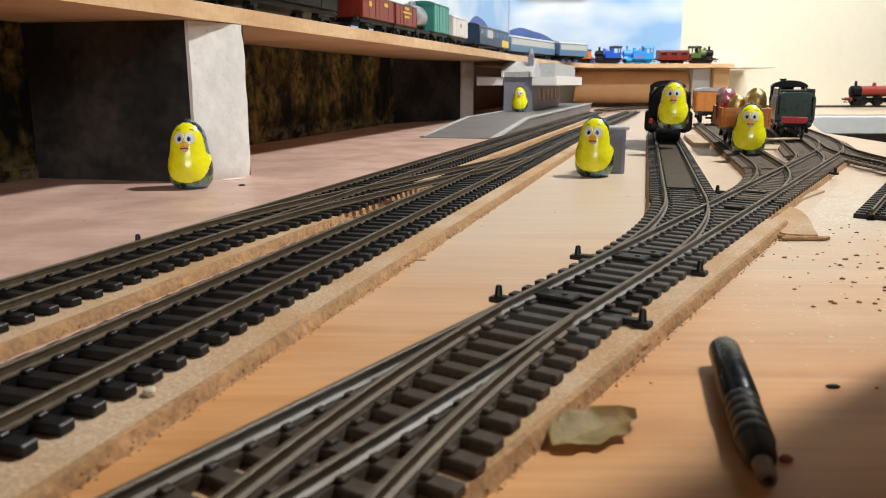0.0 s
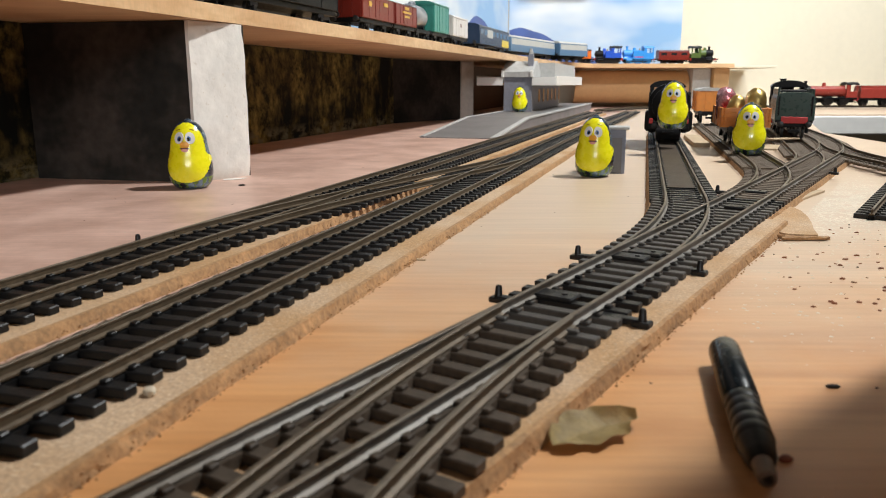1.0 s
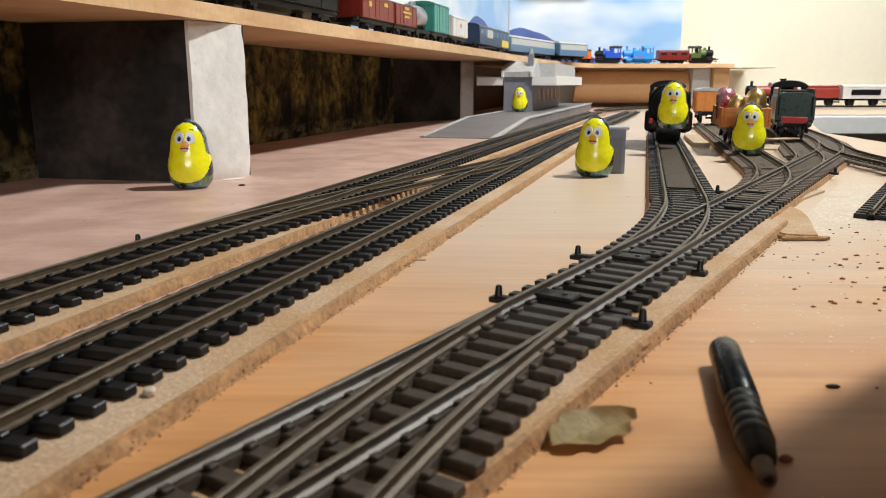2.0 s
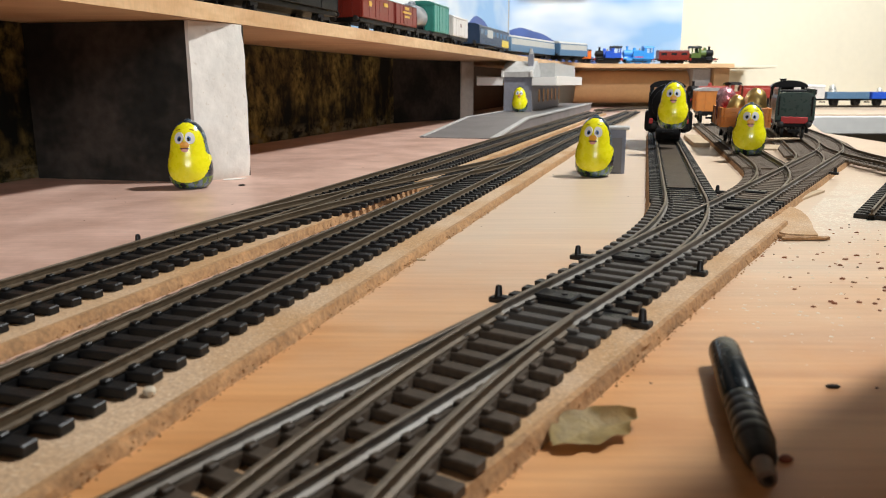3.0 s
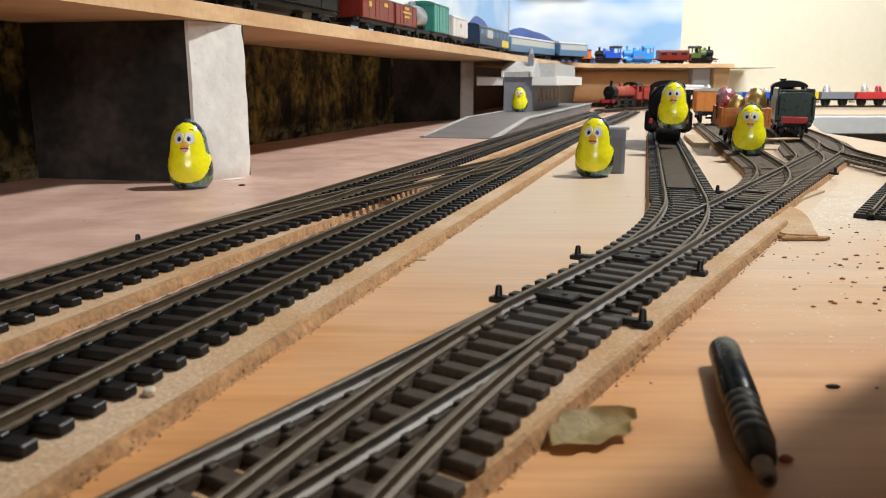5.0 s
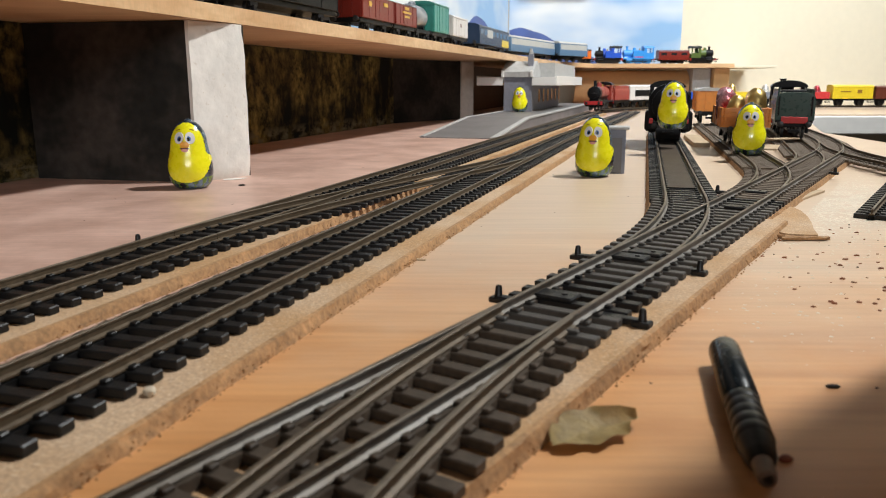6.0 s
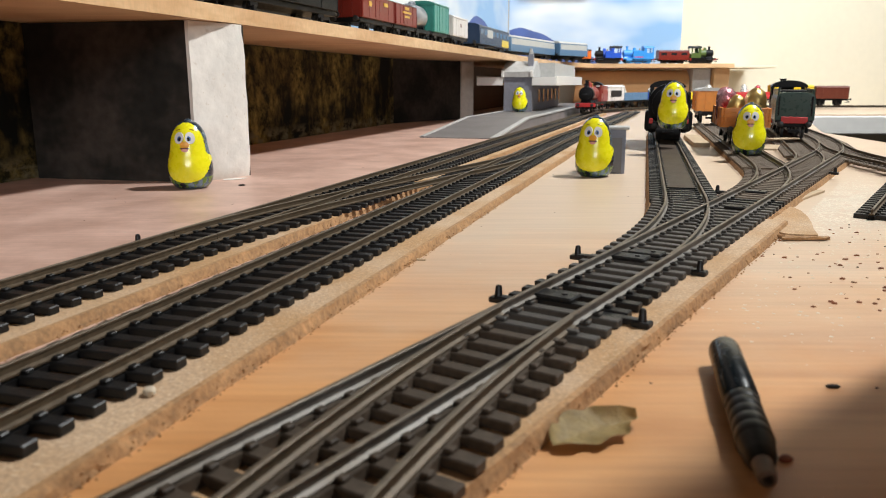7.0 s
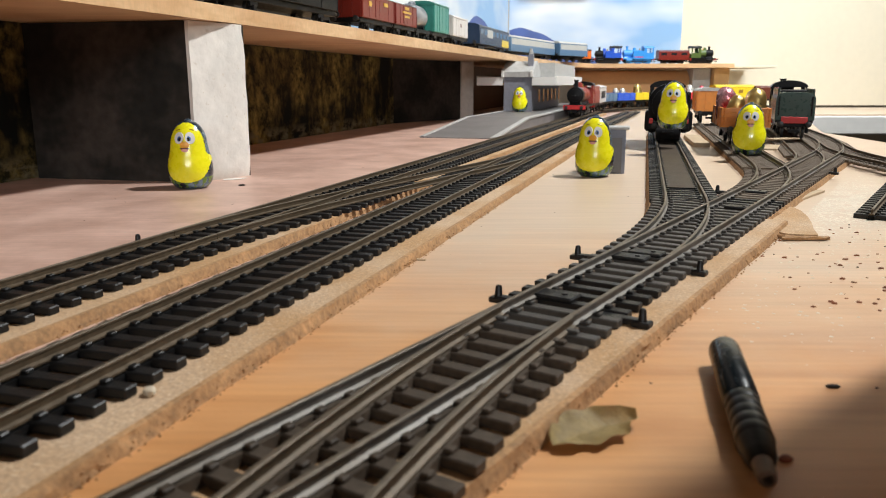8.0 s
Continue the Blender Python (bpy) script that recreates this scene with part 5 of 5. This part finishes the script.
nugget("pebble", -49.7, 120.6, 2.9, 1.1, 1.5, 0.8, PEBBLE, "pale pebble on the cork strip", "pebble", 20)
nugget("pebble", -27.6, 98.0, 2.9, 2.0, 1.5, 0.7, PEBBLE, "pale chip of stone between the sleepers", "pebble", 25)
nugget("bark_chip", -109.6, 411.8, 0, 1.9, 1.0, 0.5, CHARCOAL, "small black chip on the board", "chip", 10)
nugget("bark_chip", 71.4, 130.5, 0, 1.4, 0.45, 0.4, CHARCOAL, "small dark bark chip on the board", "chip", -6)
nugget("bark_chip", 50.6, 103.0, 0, 1.3, 0.9, 0.4, paint("rust_chip", (0.22, 0.05, 0.02), 0.8), "small rusty chip beside the pen", "chip", 40)
nugget("plaster_flake", -121, 440, 0, 7.0, 3.0, 0.35, PLASTER, "flat white plaster flake by the support", "plaster flake", 40)
for x, y, rz, a, b, c in ((-8.7, 233.2, -8, 3.2, 0.35, 0.3), (22.9, 364.1, 12, 4.5, 0.6, 0.35), (-30, 300, 60, 2.6, 0.3, 0.25), (180, 371, 49, 21, 1.8, 0.6)):
    o = solid("wood_splinter", box(bmesh.new(), -a, a, -b, b, 0, c * 2, 0.12), SPLINT, "thin wood splinter on the board", "splinter", group="splinters")
    o.matrix_basis = pose(x * MM, y * MM, 0, 0, 0, rz)
for x, y, rz, a, b, c in ((322, 682, 76, 26, 6, 2.2), (238, 720, 77, 55, 7, 2.0), (291, 655, 20, 15, 4, 0.7), (243, 566, 64, 20, 5, 0.7)):
    o = solid("wooden_strip", box(bmesh.new(), -a, a, -b, b, 0, c * 2, 0.4), SPLINT, "pale wooden strip lying between the sidings", "wooden strip", group="wooden strips")
    o.matrix_basis = pose(x * MM, y * MM, (0 if c > 1 else RT + 0.1) * MM, 0, 0, rz)

# point levers with their tie bars
def lever(x, y, z, rz, reach=10.0, sgn=1):
    root = thing("point_lever", "small black point lever beside the track", "point lever", x, y, z, rz, group="point levers")
    part("tie_bar", box(bmesh.new(), min(0, -sgn * reach), max(0, -sgn * reach), -1.3, 1.3, 0, 1.3, 0.2), SLEEPER, root)
    part("base_block", box(bmesh.new(), -2.0, 2.0, -1.7, 1.7, -0.4, 1.0, 0.3), SLEEPER, root)
    part("pin", lathe(bmesh.new(), [(1.2, 0.9), (0.95, 1.4), (0.8, 3.3), (0.55, 3.8), (0, 3.9)], 12), SLEEPER, root, smooth=True)
    return root


def lever_at(line, s, off, sgn):
    p, h = place(line, s)
    q = side(p, h, off)
    return lever(q.x, q.y, SB + 0.3, -h, abs(off) - 8, sgn)


lever_at(LINE_C, 134, -16.5, -1)
lever_at(LINE_C, 134, 19, 1)
lever_at(LINE_C, 187, -19, -1)
lever_at(LINE_C, 187, 17, 1)
lever_at(LINE_C, 352, -19, -1)
lever_at(LINE_C, 470, 18, 1)
lever_at(LINE_A, 240, -16, -1)

# housings of the point blades between the rails
for s, off in ((139, -3.5), (188, -3.0), (196, -1.0), (352, -2.0), (300, 2.0)):
    p, h = place(LINE_C, s)
    q = side(p, h, off)
    b = thing("point_housing", "flat black housing of the point blades", "point housing", q.x, q.y, SB + 1.7, -h, group="point housings")
    part("cover", box(bmesh.new(), -5.0, 5.0, -3.2, 3.2, 0, 1.2, 0.4), SLEEPER, b)
    part("rivet", lathe(bmesh.new(), [(0.8, 1.1), (0.7, 1.5), (0, 1.6)], 10, Matrix.Translation((2, 0, 0))), SLEEPER, b, smooth=True)
# cork offcuts by the end of the underlay
wedge = [(118, 282), (121, 274), (124, 268), (129, 266.5), (134, 266), (138, 278), (143, 290), (148, 304), (152, 318), (153, 328), (149, 334)]
solid("cork_wedge", prism(bmesh.new(), wedge, 0, 1.7), CORK, "torn wedge of cork sheet beside the track", "cork sheet")
for x, y, rz, a, c in ((129, 264.5, 3, 8.5, 1.3), (123, 267, -30, 3, 1.1)):
    bm = bmesh.new()
    box(bm, -a, a, -c, c, 0, 1.0)
    bmesh.ops.subdivide_edges(bm, edges=bm.edges[:], cuts=5, use_grid_fill=True)
    for v in bm.verts:
        v.co += Vector((noise.noise(v.co * 0.7), noise.noise(v.co * 0.7 + Vector((9, 0, 0))), 0.5 * noise.noise(v.co * 0.9))) * 1.1
    o = solid("cork_offcut", bm, EDGECORK, "broken strip of cork lying on the board", "cork offcut", group="cork offcuts")
    o.matrix_basis = pose(x * MM, y * MM, 0.3 * MM, 0, 0, rz)

# wood chips, cork crumbs and dust
CRUMB = shade("reddish_crumbs", (0.30, 0.10, 0.04), 0.8, vary=0.4, bump=0)
PALEBIT = shade("pale_chips", (0.80, 0.71, 0.58), 0.8, vary=0.2, bump=0)
DARKBIT = shade("dark_crumbs", (0.07, 0.04, 0.025), 0.8, vary=0.3, bump=0)


def scatter(name, label, mat, n, area, size, seed, flat=0.5):
    rnd = random.Random(seed)
    bm = bmesh.new()
    k = 0
    while k < n:
        x, y = rnd.uniform(area[0], area[1]), rnd.uniform(area[2], area[3])
        if not area[4](x, y):
            continue
        r = size * rnd.uniform(0.35, 1.0) ** 1.5
        pts = [(r * rnd.uniform(0.6, 1.1) * math.cos(t), r * rnd.uniform(0.5, 1.0) * math.sin(t)) for t in (0, 1.2, 2.4, 3.6, 5.0)]
        lo = [bm.verts.new((x + a, y + b, 0.0)) for a, b in pts]
        hi = [bm.verts.new((x + a * 0.7, y + b * 0.7, r * flat * rnd.uniform(0.6, 1.2))) for a, b in pts]
        bm.faces.new(hi)
        for i in range(5):
            bm.faces.new((lo[i], lo[(i + 1) % 5], hi[(i + 1) % 5], hi[i]))
        k += 1
    return solid(name, bm, mat, label, "debris", "stuff")


def right_of_c(x, y):
    d = Vector((x, y)) - Vector((36, 181))
    n = Vector((heading(HC).y, -heading(HC).x))
    return d.dot(n) > 23




def grit_patch():
    """Pale plaster grit, thick in the middle and thinning out."""
    rnd = random.Random(11)
    bm = bmesh.new()
    for _ in range(9000):
        u, v = rnd.gauss(0, 46), rnd.gauss(0, 15)
        x, y = 188 + 0.55 * u + 0.835 * v, 350 + 0.835 * u - 0.55 * v
        if not right_of_c(x, y) or noise.noise(Vector((x, y, 0)) * 0.09) + 0.6 * noise.noise(Vector((x, y, 5)) * 0.3) < -0.3:
            continue
        q = rnd.uniform(0.25, 0.8)
        turn = rnd.uniform(0, 6.28)
        ring = [(q * rnd.uniform(0.6, 1.1) * math.cos(turn + k), q * rnd.uniform(0.6, 1.1) * math.sin(turn + k)) for k in (0, 1.6, 3.1, 4.7)]
        lo = [bm.verts.new((x + a, y + b, 0.0)) for a, b in ring]
        hi = [bm.verts.new((x + a * 0.7, y + b * 0.7, q * rnd.uniform(0.04, 0.14))) for a, b in ring]
        bm.faces.new(hi)
        for i in range(4):
            bm.faces.new((lo[i], lo[(i + 1) % 4], hi[(i + 1) % 4], hi[i]))
    return solid("grit_patch", bm, PALEBIT, "pale plaster grit spilled on the plywood board", "grit", "stuff")


grit_patch()



def crumble(line, off, n, s0, s1, seed):
    """Loose grains along the broken edge of a cork strip."""
    rnd = random.Random(seed)
    bm = bmesh.new()
    ss = cumulative(line)
    for _ in range(n):
        p, h = place(line, rnd.uniform(s0, s1), ss)
        u = rnd.uniform(-1.7, 1.0)
        q = side(p, h, off + u)
        z = max(0.0, 2.5 - 1.35 * max(0.0, u + 1.3)) + rnd.uniform(-0.3, 0.3)
        r = rnd.uniform(0.10, 0.30)
        bmesh.ops.create_icosphere(bm, subdivisions=1, radius=r, matrix=Matrix.Translation((q.x, q.y, z)) @ Matrix.Diagonal((rnd.uniform(0.7, 1.4), rnd.uniform(0.7, 1.4), rnd.uniform(0.6, 1.0), 1)))
    return solid("cork_grains", bm, EDGECORK, "orange crumbling cork grains along the strip edge", "cork grains", "stuff")


crumble(LINE_B, 23.8, 1100, 60, 420, 21)
crumble(LINE_A, 21.5, 800, 90, 360, 22)
crumble(LINE_C, 23, 700, 20, 292, 23)
scatter("cork_crumbs", "reddish cork crumbs on the board", CRUMB, 120, (90, 190, 175, 290, right_of_c), 1.15, 3, 0.4)
scatter("wood_chips", "pale wood chips strewn on the board", PALEBIT, 900, (60, 240, 150, 330, right_of_c), 0.7, 4, 0.14)
scatter("dark_crumbs", "dark crumbs on the board", DARKBIT, 30, (70, 200, 120, 300, right_of_c), 0.7, 5)
scatter("dust_specks", "pale specks on the board", PALEBIT, 150, (-230, 120, 90, 520, lambda x, y: True), 0.6, 6, 0.15)
scatter("brown_specks", "dark specks on the board", DARKBIT, 90, (-230, 130, 120, 520, lambda x, y: True), 0.5, 7, 0.4)


def train_s(t):
    """How far the train's front buffer has gone along the back line."""
    keys = TRAIN_KEYS
    for (t0, s0), (t1, s1) in zip(keys, keys[1:]):
        if t <= t1:
            return s0 + (s1 - s0) * (t - t0) / (t1 - t0)
    return keys[-1][1]


TRAIN_KEYS = [(0.0, 0), (1.0, 110), (2.0, 228), (3.0, 367), (4.0, 508), (5.0, 646), (6.0, 780), (7.0, 910), (8.0, 1042)]
FRONT0 = MEET.x + TAN + 1400 - 890  # where the front stands at the start, along the line
TRAIN_Z = SB + 4.4


def motions():
    ss = cumulative(LINE_T)
    for ob, back, length in TRAIN:
        rows = []
        for k in range(33):
            t = k * 0.25
            s = FRONT0 + train_s(t) - back
            p, h = place_beyond(LINE_T, s, ss)
            p2, h2 = place_beyond(LINE_T, s + 0.3 * length, ss)
            p1, h1 = place_beyond(LINE_T, s - 0.3 * length, ss)
            mid = (p1 + p2) / 2
            rows.append((t, pose(mid.x * MM, mid.y * MM, TRAIN_Z * MM, 0, 0, math.degrees(math.atan2(p2.y - p1.y, p2.x - p1.x)))))
        walk(ob, rows)
        for child in ob.children:
            x, y, z = child.location
            if child.name in WHEEL_RADIUS:
                r = WHEEL_RADIUS[child.name]
                walk(child, [(k / 15, Matrix.Translation((x, y, z)) @ Matrix.Rotation(train_s(k / 15) / r, 4, "Y")) for k in range(121)])
            elif child.name.startswith("coupling_rod"):
                turn = [(k / 12, train_s(k / 12) / 10.0) for k in range(97)]
                walk(child, [(t, Matrix.Translation((x + 3 * MM * math.sin(a), y, z + 3 * MM * math.cos(a)))) for t, a in turn])


def place_beyond(line, s, ss):
    """As place(), going on straight before the line's start."""
    if s < 0:
        return line[0][0] + heading(line[0][1]) * s, line[0][1]
    return place(line, s, ss)


motions()
